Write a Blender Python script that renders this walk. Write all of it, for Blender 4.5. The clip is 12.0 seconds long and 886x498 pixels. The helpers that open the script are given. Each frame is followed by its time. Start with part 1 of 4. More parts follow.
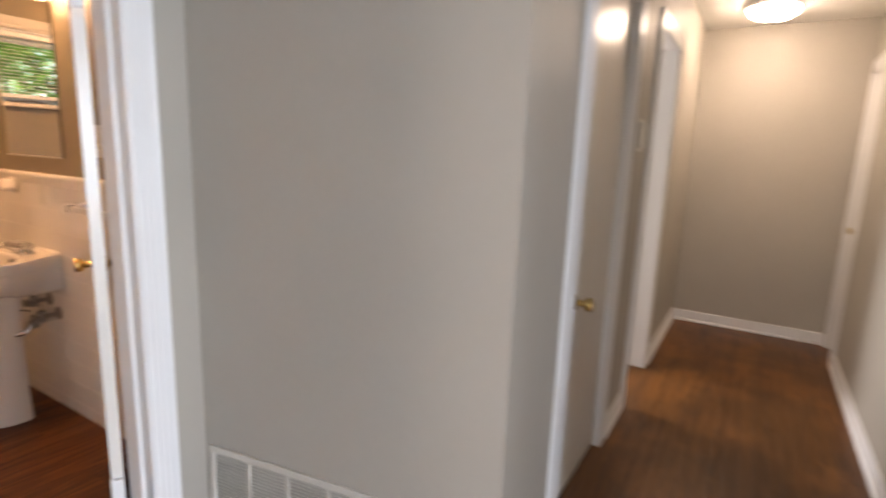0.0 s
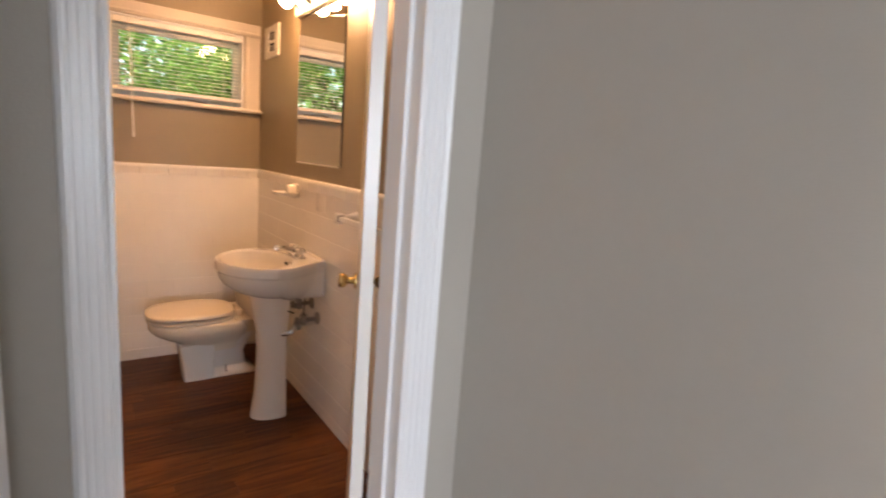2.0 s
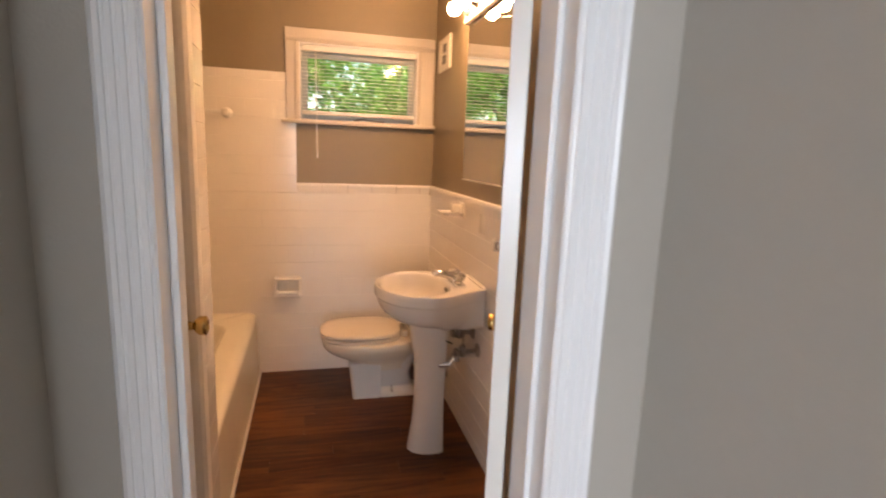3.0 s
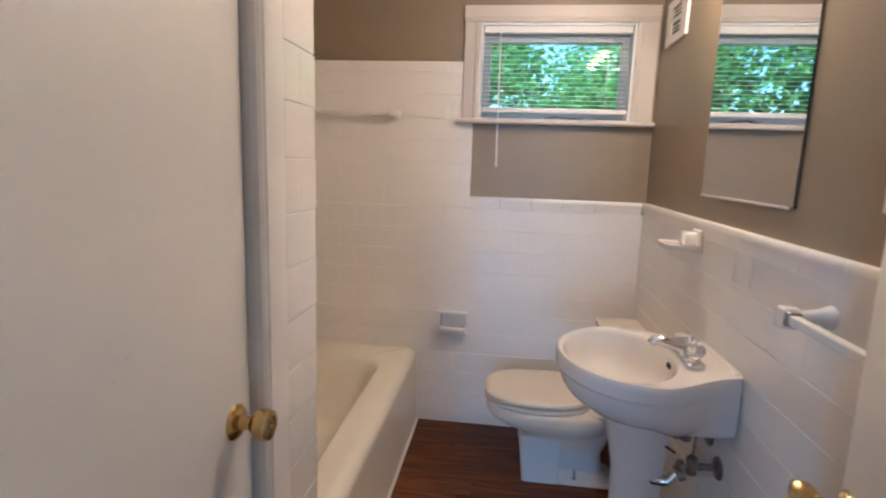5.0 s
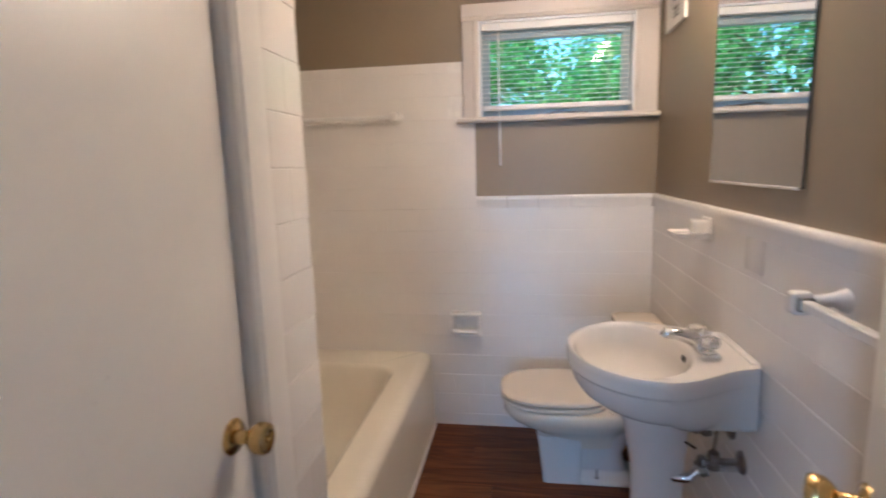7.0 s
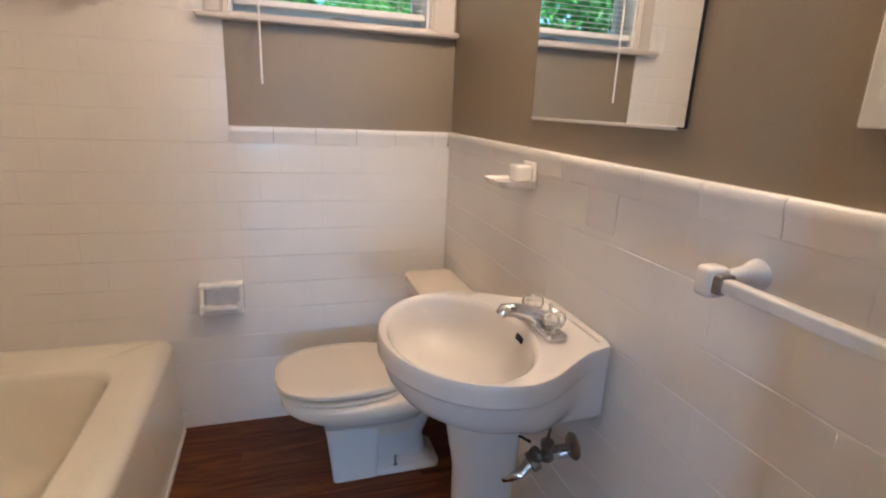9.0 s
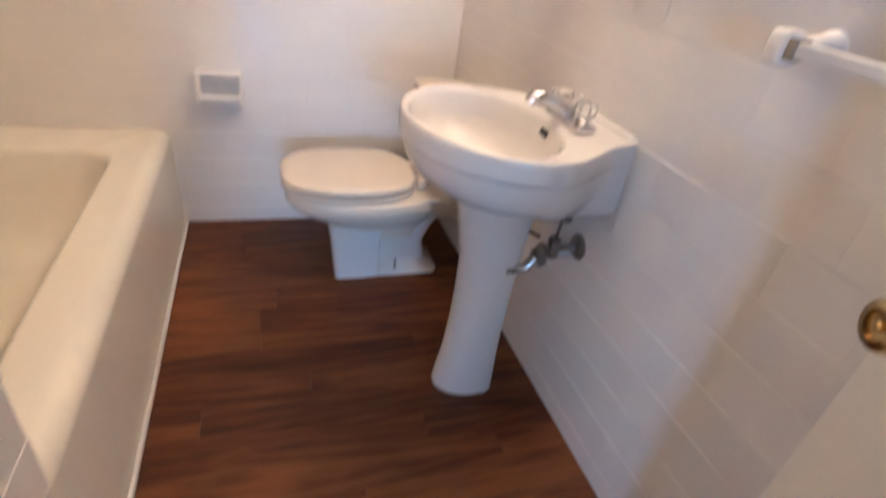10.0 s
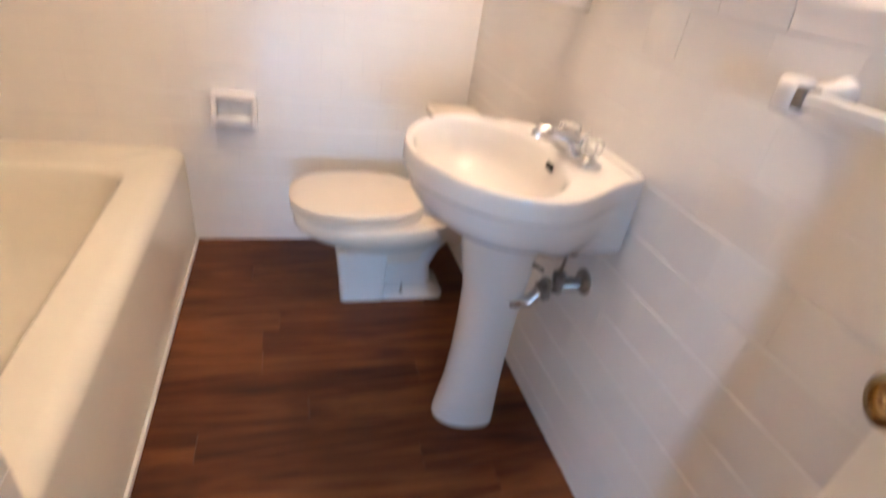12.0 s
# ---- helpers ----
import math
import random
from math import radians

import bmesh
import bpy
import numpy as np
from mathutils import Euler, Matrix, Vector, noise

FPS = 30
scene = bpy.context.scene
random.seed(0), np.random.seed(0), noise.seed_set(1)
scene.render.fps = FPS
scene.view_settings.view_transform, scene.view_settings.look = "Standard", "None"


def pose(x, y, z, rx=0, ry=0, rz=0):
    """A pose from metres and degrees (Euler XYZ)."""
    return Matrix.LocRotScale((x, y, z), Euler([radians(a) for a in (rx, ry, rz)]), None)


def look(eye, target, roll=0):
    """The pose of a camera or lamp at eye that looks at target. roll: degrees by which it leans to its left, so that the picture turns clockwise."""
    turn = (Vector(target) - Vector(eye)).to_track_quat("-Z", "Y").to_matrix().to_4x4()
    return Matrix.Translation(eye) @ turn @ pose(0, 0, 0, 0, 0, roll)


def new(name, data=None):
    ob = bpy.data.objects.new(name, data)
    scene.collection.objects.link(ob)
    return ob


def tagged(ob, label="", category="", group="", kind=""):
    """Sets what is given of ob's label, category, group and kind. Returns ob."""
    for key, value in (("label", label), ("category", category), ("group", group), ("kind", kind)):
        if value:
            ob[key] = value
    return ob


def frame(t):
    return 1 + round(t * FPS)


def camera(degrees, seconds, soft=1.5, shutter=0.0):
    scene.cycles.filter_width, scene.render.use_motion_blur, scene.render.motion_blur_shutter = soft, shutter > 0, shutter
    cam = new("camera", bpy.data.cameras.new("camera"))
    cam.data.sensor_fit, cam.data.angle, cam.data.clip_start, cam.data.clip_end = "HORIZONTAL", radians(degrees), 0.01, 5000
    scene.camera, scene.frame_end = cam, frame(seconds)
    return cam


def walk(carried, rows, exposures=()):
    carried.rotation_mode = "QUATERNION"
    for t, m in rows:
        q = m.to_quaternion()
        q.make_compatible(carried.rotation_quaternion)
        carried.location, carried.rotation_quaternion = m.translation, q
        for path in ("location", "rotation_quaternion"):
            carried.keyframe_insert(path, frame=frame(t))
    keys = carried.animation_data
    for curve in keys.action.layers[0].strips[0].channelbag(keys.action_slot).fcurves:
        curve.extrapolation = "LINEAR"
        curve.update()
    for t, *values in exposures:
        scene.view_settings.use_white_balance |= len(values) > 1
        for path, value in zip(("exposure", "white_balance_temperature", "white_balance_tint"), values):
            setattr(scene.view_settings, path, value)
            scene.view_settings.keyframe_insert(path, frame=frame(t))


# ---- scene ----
cam = camera(81.1, 12.0, soft=1.9, shutter=0.5)
PATH = [
    (0, (0.559, 0.81, 1.386), (-0.45, 2.498, 1.018), 2.2),
    (0.1, (0.518, 0.843, 1.368), (-0.579, 2.478, 1.017), 2.4),
    (0.4, (0.434, 0.929, 1.343), (-0.856, 2.424, 1.027), 1.9),
    (0.5, (0.447, 0.947, 1.366), (-0.883, 2.406, 1.044), 2.0),
    (1, (0.374, 1.024, 1.389), (-1.082, 2.355, 1.059), 2.0),
    (1.5, (0.212, 0.982, 1.38), (-1.289, 2.254, 1.019), 3.4),
    (2, (0.067, 0.979, 1.365), (-1.537, 2.125, 1.026), 4.4),
    (2.5, (-0.043, 1.083, 1.346), (-1.831, 1.913, 1.013), 2.9),
    (3, (-0.186, 1.214, 1.406), (-2.092, 1.705, 1.052), 2.2),
    (3.2, (-0.259, 1.237, 1.365), (-2.195, 1.63, 1.055), 2.0),
    (5, (-0.893, 1.31, 1.37), (-2.852, 1.076, 1.042), 1.9),
    (5.5, (-0.899, 1.26, 1.365), (-2.817, 0.807, 1.021), 0.5),
    (6, (-0.897, 1.245, 1.391), (-2.778, 0.64, 1.08), -1.4),
    (6.5, (-0.905, 1.309, 1.368), (-2.824, 0.815, 1.096), -2.0),
    (7, (-0.918, 1.358, 1.365), (-2.869, 1.05, 1.048), -1.6),
    (7.5, (-1.018, 1.373, 1.349), (-2.99, 1.463, 1.029), -0.0),
    (9.5, (-1.467, 1.251, 1.263), (-3.216, 1.978, 0.621), 5.2),
    (10, (-1.418, 1.218, 1.163), (-3.002, 1.844, 0.114), 8.7),
    (10.5, (-1.402, 1.211, 1.124), (-2.81, 1.764, -0.184), 11.9),
    (11, (-1.394, 1.219, 1.103), (-2.698, 1.736, -0.324), 13.6),
    (11.5, (-1.4, 1.216, 1.112), (-2.759, 1.756, -0.253), 12.4),
    (12, (-1.439, 1.252, 1.187), (-3.074, 1.825, 0.187), 9.4),
]
EXPOSURES = [(0.0, 1.76, 8400, 26), (1.0, 1.56, 8400, 26), (3.2, 1.62, 8400, 26), (4.6, 1.56, 4730, 7), (7.7, 1.56, 4730, 7), (9.5, 1.80, 4990, 8), (10.0, 2.12, 4880, 9), (10.5, 2.56, 4950, 9), (11.0, 2.75, 4980, 9), (11.5, 2.68, 4980, 9), (12.0, 2.36, 5060, 9)]
walk(cam, [(t, look(eye, target, roll)) for t, eye, target, roll in PATH],
     exposures=EXPOSURES)

SKY, DAY_EAST, DAY_SIDE, BULB_GLOW, DOME_GLOW = 0.15, 56.0, 34.0, 86.0, 20.0
DOOR_ANGLE, DOOR_LEN = 25.4, 0.645

# ---- world and lights ----
world = bpy.data.worlds.new("world")
scene.world = world
world.use_nodes = True
wn = world.node_tree
sky = wn.nodes.new("ShaderNodeTexSky")
sky.sky_type, sky.sun_disc = "NISHITA", False
sky.sun_elevation, sky.sun_rotation = radians(46.4), radians(115.8)
wn.links.new(sky.outputs[0], wn.nodes["Background"].inputs[0])
wn.nodes["Background"].inputs[1].default_value = SKY


def lamp(name, kind, m, energy, color, **more):
    data = bpy.data.lights.new(name, kind)
    data.energy, data.color = energy, color
    for k, v in more.items():
        if k == "size":
            data.shape, data.size, data.size_y = "RECTANGLE", v[0], v[1]
        elif k == "radius":
            data.shadow_soft_size = v
        elif k == "angle":
            data.angle = v
    ob = new(name, data)
    ob.matrix_world = m
    return tagged(ob, kind="structure")


sun_way = Vector((0.62, -0.30, 0.72))
lamp("sun", "SUN", look(sun_way * 20, (0, 0, 0)), 5.0, (1.0, 0.95, 0.86), angle=radians(0.5))
lamp("daylight_east", "AREA", look((4.45, -1.3, 1.30), (0, 0.5, 0.8)), DAY_EAST, (0.49, 0.73, 1.0), size=(0.8, 1.5))
lamp("daylight_east", "AREA", look((4.45, 0.85, 1.35), (0, 1.1, 1.1)), DAY_EAST * 0.55, (0.49, 0.73, 1.0), size=(1.3, 1.5))
# Added fill lamp, out of view: evens the south-facing walls with the east-facing ones.
lamp("fill_south", "AREA", look((0.75, -3.45, 1.40), (0.6, 0, 1.3)), DAY_EAST * 0.24, (0.82, 0.91, 1.0), size=(1.0, 1.4))
lamp("daylight_side_room", "AREA", look((-2.42, 4.4, 1.5), (0, 4.2, 1.2)), DAY_SIDE, (0.72, 0.86, 1.0), size=(1.0, 1.1))


# ---- materials ----
def mat(name, color, rough=0.5, metal=0.0, var=0.0, scale=8.0, bump=0.0, bump_scale=60.0, coat=0.0, spec=0.5):
    m = bpy.data.materials.new(name)
    m.use_nodes = True
    t = m.node_tree
    b = t.nodes["Principled BSDF"]
    b.inputs["Roughness"].default_value, b.inputs["Metallic"].default_value = rough, metal
    b.inputs["Coat Weight"].default_value, b.inputs["Specular IOR Level"].default_value = coat, spec
    b.inputs["Coat Roughness"].default_value = 0.08
    b.inputs["Base Color"].default_value = (*color, 1)
    tc = t.nodes.new("ShaderNodeTexCoord")
    geo = t.nodes.new("ShaderNodeNewGeometry")
    if var:
        n = t.nodes.new("ShaderNodeTexNoise")
        n.inputs["Scale"].default_value, n.inputs["Detail"].default_value = scale, 5
        n2 = t.nodes.new("ShaderNodeTexNoise")
        n2.inputs["Scale"].default_value, n2.inputs["Detail"].default_value = scale * 14, 3
        t.links.new(geo.outputs["Position"], n.inputs["Vector"])
        t.links.new(geo.outputs["Position"], n2.inputs["Vector"])
        add = t.nodes.new("ShaderNodeMath")
        add.operation = "MULTIPLY_ADD"
        t.links.new(n2.outputs[0], add.inputs[0])
        add.inputs[1].default_value = 0.35
        t.links.new(n.outputs[0], add.inputs[2])
        r = t.nodes.new("ShaderNodeMapRange")
        r.inputs[1].default_value, r.inputs[2].default_value = 0.4, 0.95
        r.inputs[3].default_value, r.inputs[4].default_value = 1 - var, 1 + var * 0.5
        t.links.new(add.outputs[0], r.inputs[0])
        mul = t.nodes.new("ShaderNodeVectorMath")
        mul.operation = "SCALE"
        mul.inputs[0].default_value = color
        t.links.new(r.outputs[0], mul.inputs["Scale"])
        t.links.new(mul.outputs[0], b.inputs["Base Color"])
        rr = t.nodes.new("ShaderNodeMapRange")
        rr.inputs[1].default_value, rr.inputs[2].default_value = 0.4, 0.95
        rr.inputs[3].default_value, rr.inputs[4].default_value = rough * 0.94, min(1, rough * 1.07)
        t.links.new(add.outputs[0], rr.inputs[0])
        t.links.new(rr.outputs[0], b.inputs["Roughness"])
    if bump:
        nb = t.nodes.new("ShaderNodeTexNoise")
        nb.inputs["Scale"].default_value, nb.inputs["Detail"].default_value = bump_scale, 4
        t.links.new(geo.outputs["Position"], nb.inputs["Vector"])
        bp = t.nodes.new("ShaderNodeBump")
        bp.inputs["Strength"].default_value, bp.inputs["Distance"].default_value = bump, 0.004
        t.links.new(nb.outputs[0], bp.inputs["Height"])
        t.links.new(bp.outputs[0], b.inputs["Normal"])
    return m


def wood(name, dark, mid, light, rough, grain=1.0, wear=0.0):
    """Planks along y: each board shifts and shades its own grain by chance."""
    m = bpy.data.materials.new(name)
    m.use_nodes = True
    t = m.node_tree
    L = t.links.new
    b = t.nodes["Principled BSDF"]
    geo = t.nodes.new("ShaderNodeNewGeometry")
    info = t.nodes.new("ShaderNodeObjectInfo")
    mix_r = t.nodes.new("ShaderNodeMath")
    mix_r.operation = "ADD"
    L(info.outputs["Random"], mix_r.inputs[0])
    L(geo.outputs["Random Per Island"], mix_r.inputs[1])
    off = t.nodes.new("ShaderNodeCombineXYZ")
    k = t.nodes.new("ShaderNodeMath")
    k.operation = "MULTIPLY"
    k.inputs[1].default_value = 37.0
    L(mix_r.outputs[0], k.inputs[0])
    L(k.outputs[0], off.inputs[0])
    L(k.outputs[0], off.inputs[1])
    add = t.nodes.new("ShaderNodeVectorMath")
    L(geo.outputs["Position"], add.inputs[0])
    L(off.outputs[0], add.inputs[1])
    mp = t.nodes.new("ShaderNodeMapping")
    mp.inputs["Scale"].default_value = (17 * grain, 1.5 * grain, 10)
    L(add.outputs[0], mp.inputs[0])
    n = t.nodes.new("ShaderNodeTexNoise")
    n.inputs["Scale"].default_value, n.inputs["Detail"].default_value, n.inputs["Distortion"].default_value = 1.0, 7, 2.4
    L(mp.outputs[0], n.inputs["Vector"])
    mp2 = t.nodes.new("ShaderNodeMapping")
    mp2.inputs["Scale"].default_value = (150, 9, 40)
    L(add.outputs[0], mp2.inputs[0])
    n2 = t.nodes.new("ShaderNodeTexNoise")
    n2.inputs["Scale"].default_value, n2.inputs["Detail"].default_value = 1.0, 4
    L(mp2.outputs[0], n2.inputs["Vector"])
    s = t.nodes.new("ShaderNodeMath")
    s.operation = "MULTIPLY_ADD"
    L(n2.outputs[0], s.inputs[0])
    s.inputs[1].default_value = 0.31
    L(n.outputs[0], s.inputs[2])
    s2 = t.nodes.new("ShaderNodeMath")
    s2.operation = "MULTIPLY_ADD"
    L(mix_r.outputs[0], s2.inputs[0])
    s2.inputs[1].default_value = 0.17
    L(s.outputs[0], s2.inputs[2])
    ramp = t.nodes.new("ShaderNodeValToRGB")
    e = ramp.color_ramp.elements
    b.inputs["Specular IOR Level"].default_value = 0.26
    e[0].position, e[0].color = 0.57, (*dark, 1)
    e[1].position, e[1].color = 1.0, (*light, 1)
    c = e.new(0.79)
    c.color = (*mid, 1)
    L(s2.outputs[0], ramp.inputs[0])
    blotch = t.nodes.new("ShaderNodeTexNoise")
    blotch.inputs["Scale"].default_value, blotch.inputs["Detail"].default_value = 1.9, 3
    L(geo.outputs["Position"], blotch.inputs["Vector"])
    fade = t.nodes.new("ShaderNodeMapRange")
    fade.inputs[1].default_value, fade.inputs[2].default_value = 0.42, 0.60
    fade.inputs[3].default_value, fade.inputs[4].default_value = 1 - wear, 1 + wear * 0.25
    L(blotch.outputs[0], fade.inputs[0])
    worn = t.nodes.new("ShaderNodeVectorMath")
    worn.operation = "SCALE"
    L(ramp.outputs[0], worn.inputs[0])
    L(fade.outputs[0], worn.inputs["Scale"])
    L(worn.outputs[0], b.inputs["Base Color"])
    b.inputs["Roughness"].default_value = rough
    bp = t.nodes.new("ShaderNodeBump")
    bp.inputs["Strength"].default_value, bp.inputs["Distance"].default_value = 0.12, 0.002
    L(n2.outputs[0], bp.inputs["Height"])
    L(bp.outputs[0], b.inputs["Normal"])
    return m


HALL_PAINT = mat("hall_paint", (0.42, 0.385, 0.335), 0.55, var=0.05, scale=2.5, bump=0.12, bump_scale=220)
BATH_PAINT = mat("bath_paint", (0.268, 0.212, 0.138), 0.42, var=0.06, scale=3, bump=0.12, bump_scale=200)
CEIL_PAINT = mat("ceiling_paint", (0.76, 0.75, 0.72), 0.8, var=0.03, scale=3, bump=0.2, bump_scale=120)
TRIM = mat("trim_paint", (0.79, 0.79, 0.79), 0.30, var=0.02, scale=2.2, bump=0.015, bump_scale=40)
# Window trim: white paint darkened and warmed in colour for its weaker light.
DIM_TRIM = mat("dim_trim_paint", (0.60, 0.54, 0.47), 0.36, var=0.03, scale=3, bump=0.02, bump_scale=40)
DOOR_PAINT = mat("door_paint", (0.74, 0.71, 0.66), 0.29, var=0.03, scale=3, bump=0.02, bump_scale=9)
TILE = mat("white_tile", (0.80, 0.76, 0.71), 0.13, var=0.035, scale=6, bump=0.05, bump_scale=14)
GROUT = mat("grout", (0.80, 0.77, 0.72), 0.7, var=0.12, scale=30, bump=0.2)
PORCELAIN = mat("porcelain", (0.69, 0.655, 0.615), 0.10, var=0.02, scale=5)
ENAMEL = mat("tub_enamel", (0.84, 0.78, 0.65), 0.16, var=0.04, scale=4)
BONE = mat("bone_porcelain", (0.72, 0.63, 0.51), 0.12, var=0.03, scale=5)
CHROME = mat("chrome", (0.72, 0.72, 0.74), 0.10, 1.0, var=0.10, scale=40)
OLD_METAL = mat("tarnished_metal", (0.33, 0.30, 0.27), 0.34, 1.0, var=0.35, scale=60, bump=0.2)
BRASS = mat("worn_brass", (0.62, 0.44, 0.18), 0.22, 1.0, var=0.25, scale=50)
# Near-black: for dark parts, and for solids that stand for shade in hollows.
DARK = mat("dark_gap", (0.02, 0.018, 0.015), 0.8, var=0.2, scale=20)
PLASTIC = mat("ivory_plastic", (0.74, 0.71, 0.64), 0.35, var=0.03, scale=10)
BLIND = mat("blind_vinyl", (0.78, 0.76, 0.72), 0.35, var=0.04, scale=20)
PVC = mat("white_pvc", (0.75, 0.73, 0.69), 0.35, var=0.08, scale=20)
VENT_METAL = mat("painted_vent", (0.62, 0.58, 0.52), 0.4, var=0.06, scale=20)
SASH = mat("window_sash", (0.50, 0.58, 0.60), 0.35, var=0.08, scale=20)
BARK = mat("bark", (0.09, 0.065, 0.045), 0.9, var=0.4, scale=9, bump=0.6, bump_scale=30)
GRASS = mat("grass", (0.07, 0.12, 0.03), 0.9, var=0.4, scale=3, bump=0.5, bump_scale=12)
STUCCO = mat("outer_wall", (0.5, 0.47, 0.42), 0.85, var=0.15, scale=4, bump=0.4)
BATH_FLOOR = wood("vinyl_plank", (0.040, 0.0108, 0.0037), (0.092, 0.0268, 0.0078), (0.180, 0.062, 0.018), 0.46, 0.85, 0.15)
HALL_FLOOR = wood("oak_strip", (0.036, 0.012, 0.003), (0.120, 0.042, 0.010), (0.180, 0.070, 0.018), 0.36, 0.8, 0.38)

MIRROR = bpy.data.materials.new("mirror_glass")
MIRROR.use_nodes = True
_b = MIRROR.node_tree.nodes["Principled BSDF"]
_b.inputs["Base Color"].default_value = (0.86, 0.88, 0.87, 1)
_b.inputs["Metallic"].default_value, _b.inputs["Roughness"].default_value = 1.0, 0.015
GLASS = bpy.data.materials.new("pane_glass")
GLASS.use_nodes = True
_b = GLASS.node_tree.nodes["Principled BSDF"]
_b.inputs["Transmission Weight"].default_value, _b.inputs["Roughness"].default_value = 1.0, 0.0
_b.inputs["IOR"].default_value, _b.inputs["Base Color"].default_value = 1.45, (0.80, 0.98, 0.94, 1)
CRYSTAL = bpy.data.materials.new("clear_acrylic")
CRYSTAL.use_nodes = True
_b = CRYSTAL.node_tree.nodes["Principled BSDF"]
_b.inputs["Transmission Weight"].default_value, _b.inputs["Roughness"].default_value = 0.9, 0.05
_b.inputs["IOR"].default_value, _b.inputs["Base Color"].default_value = 1.49, (0.92, 0.92, 0.90, 1)


def glow(name, color, strength):
    m = bpy.data.materials.new(name)
    m.use_nodes = True
    b = m.node_tree.nodes["Principled BSDF"]
    b.inputs["Base Color"].default_value = (0.9, 0.88, 0.82, 1)
    b.inputs["Emission Color"].default_value, b.inputs["Emission Strength"].default_value = (*color, 1), strength
    return m


BULB = glow("lit_bulb", (1.0, 0.65, 0.37), BULB_GLOW)
DOME = glow("lit_dome", (1.0, 0.93, 0.82), DOME_GLOW)

LEAF = bpy.data.materials.new("leaf")
LEAF.use_nodes = True
_t = LEAF.node_tree
_b = _t.nodes["Principled BSDF"]
_g = _t.nodes.new("ShaderNodeNewGeometry")
_r = _t.nodes.new("ShaderNodeValToRGB")
_r.color_ramp.elements[0].color = (0.07, 0.19, 0.035, 1)
_r.color_ramp.elements[1].color = (0.24, 0.46, 0.11, 1)
_t.links.new(_g.outputs["Random Per Island"], _r.inputs[0])
_t.links.new(_r.outputs[0], _b.inputs["Base Color"])
_b.inputs["Roughness"].default_value = 0.45
_tr = _t.nodes.new("ShaderNodeBsdfTranslucent")
_t.links.new(_r.outputs[0], _tr.inputs[0])
_mx = _t.nodes.new("ShaderNodeMixShader")
_mx.inputs[0].default_value = 0.62
_t.links.new(_b.outputs[0], _mx.inputs[1])
_t.links.new(_tr.outputs[0], _mx.inputs[2])
_t.links.new(_mx.outputs[0], _t.nodes["Material Output"].inputs[0])


# ---- mesh helpers ----
def finish(name, bm, material, smooth=False):
    bmesh.ops.recalc_face_normals(bm, faces=bm.faces)
    me = bpy.data.meshes.new(name)
    bm.to_mesh(me)
    bm.free()
    if smooth:
        me.shade_smooth()
        me.set_sharp_from_angle(angle=radians(smooth if smooth is not True else 40))
    if material:
        me.materials.append(material)
    return me


def part(name, bm, material, parent=None, label="", smooth=False):
    ob = new(name, finish(name, bm, material, smooth))
    ob.parent = parent
    return tagged(ob, label) if label else ob


def thing(name, label, category, group=""):
    return tagged(new(name), label, category, group)


def structure(name, bm, material, label="", smooth=False):
    return tagged(new(name, finish(name, bm, material, smooth)), label, kind="structure")


def box(bm, x0, x1, y0, y1, z0, z1, bevel=0.0, seg=2):
    m = Matrix.LocRotScale(((x0 + x1) / 2, (y0 + y1) / 2, (z0 + z1) / 2), None, (abs(x1 - x0), abs(y1 - y0), abs(z1 - z0)))
    v = bmesh.ops.create_cube(bm, size=1, matrix=m)["verts"]
    if bevel:
        e = list({e for q in v for e in q.link_edges})
        bmesh.ops.bevel(bm, geom=e, offset=bevel, segments=seg, affect="EDGES", profile=0.5)
    return bm


def B(*a, **k):
    return box(bmesh.new(), *a, **k)


def loft(bm, rings, cap0=True, cap1=True):
    vs = [[bm.verts.new(p) for p in r] for r in rings]
    n = len(vs[0])
    for a, b in zip(vs, vs[1:]):
        for i in range(n):
            bm.faces.new((a[i], a[(i + 1) % n], b[(i + 1) % n], b[i]))
    if cap0:
        bm.faces.new(vs[0][::-1])
    if cap1:
        bm.faces.new(vs[-1])
    return bm


def turned(bm, profile, m=Matrix(), n=20):
    """A solid of revolution round z from (radius, z) pairs, put at m."""
    rings = [[m @ Vector((r * math.cos(2 * math.pi * i / n), r * math.sin(2 * math.pi * i / n), z)) for i in range(n)] for r, z in profile]
    return loft(bm, rings)


def axis(at, way):
    q = Vector(way).to_track_quat("Z", "Y")
    return Matrix.LocRotScale(at, q, None)


def tube(bm, pts, r, n=10):
    pts = [Vector(p) for p in pts]
    rings = []
    for i, p in enumerate(pts):
        d = (pts[min(i + 1, len(pts) - 1)] - pts[max(i - 1, 0)]).normalized()
        rr = r[i] if isinstance(r, (list, tuple)) else r
        m = axis(p, d)
        rings.append([m @ Vector((rr * math.cos(2 * math.pi * k / n), rr * math.sin(2 * math.pi * k / n), 0)) for k in range(n)])
    return loft(bm, rings)


def prism(bm, pts, place, lo, hi):
    """Extrudes the outline pts between lo and hi; place(u, v, w) gives the point."""
    return loft(bm, [[place(u, v, lo) for u, v in pts], [place(u, v, hi) for u, v in pts]])


def wall_x(name, x0, x1, y0, y1, z1, material, holes=(), label=""):
    """A wall of constant x with through openings (y0, y1, z0, z1), made of flush blocks."""
    bm = bmesh.new()
    y = y0
    for a, b, c, d in sorted(holes):
        box(bm, x0, x1, y, a, 0, z1)
        if c > 0:
            box(bm, x0, x1, a, b, 0, c)
        if d < z1:
            box(bm, x0, x1, a, b, d, z1)
        y = b
    box(bm, x0, x1, y, y1, 0, z1)
    return structure(name, bm, material, label)


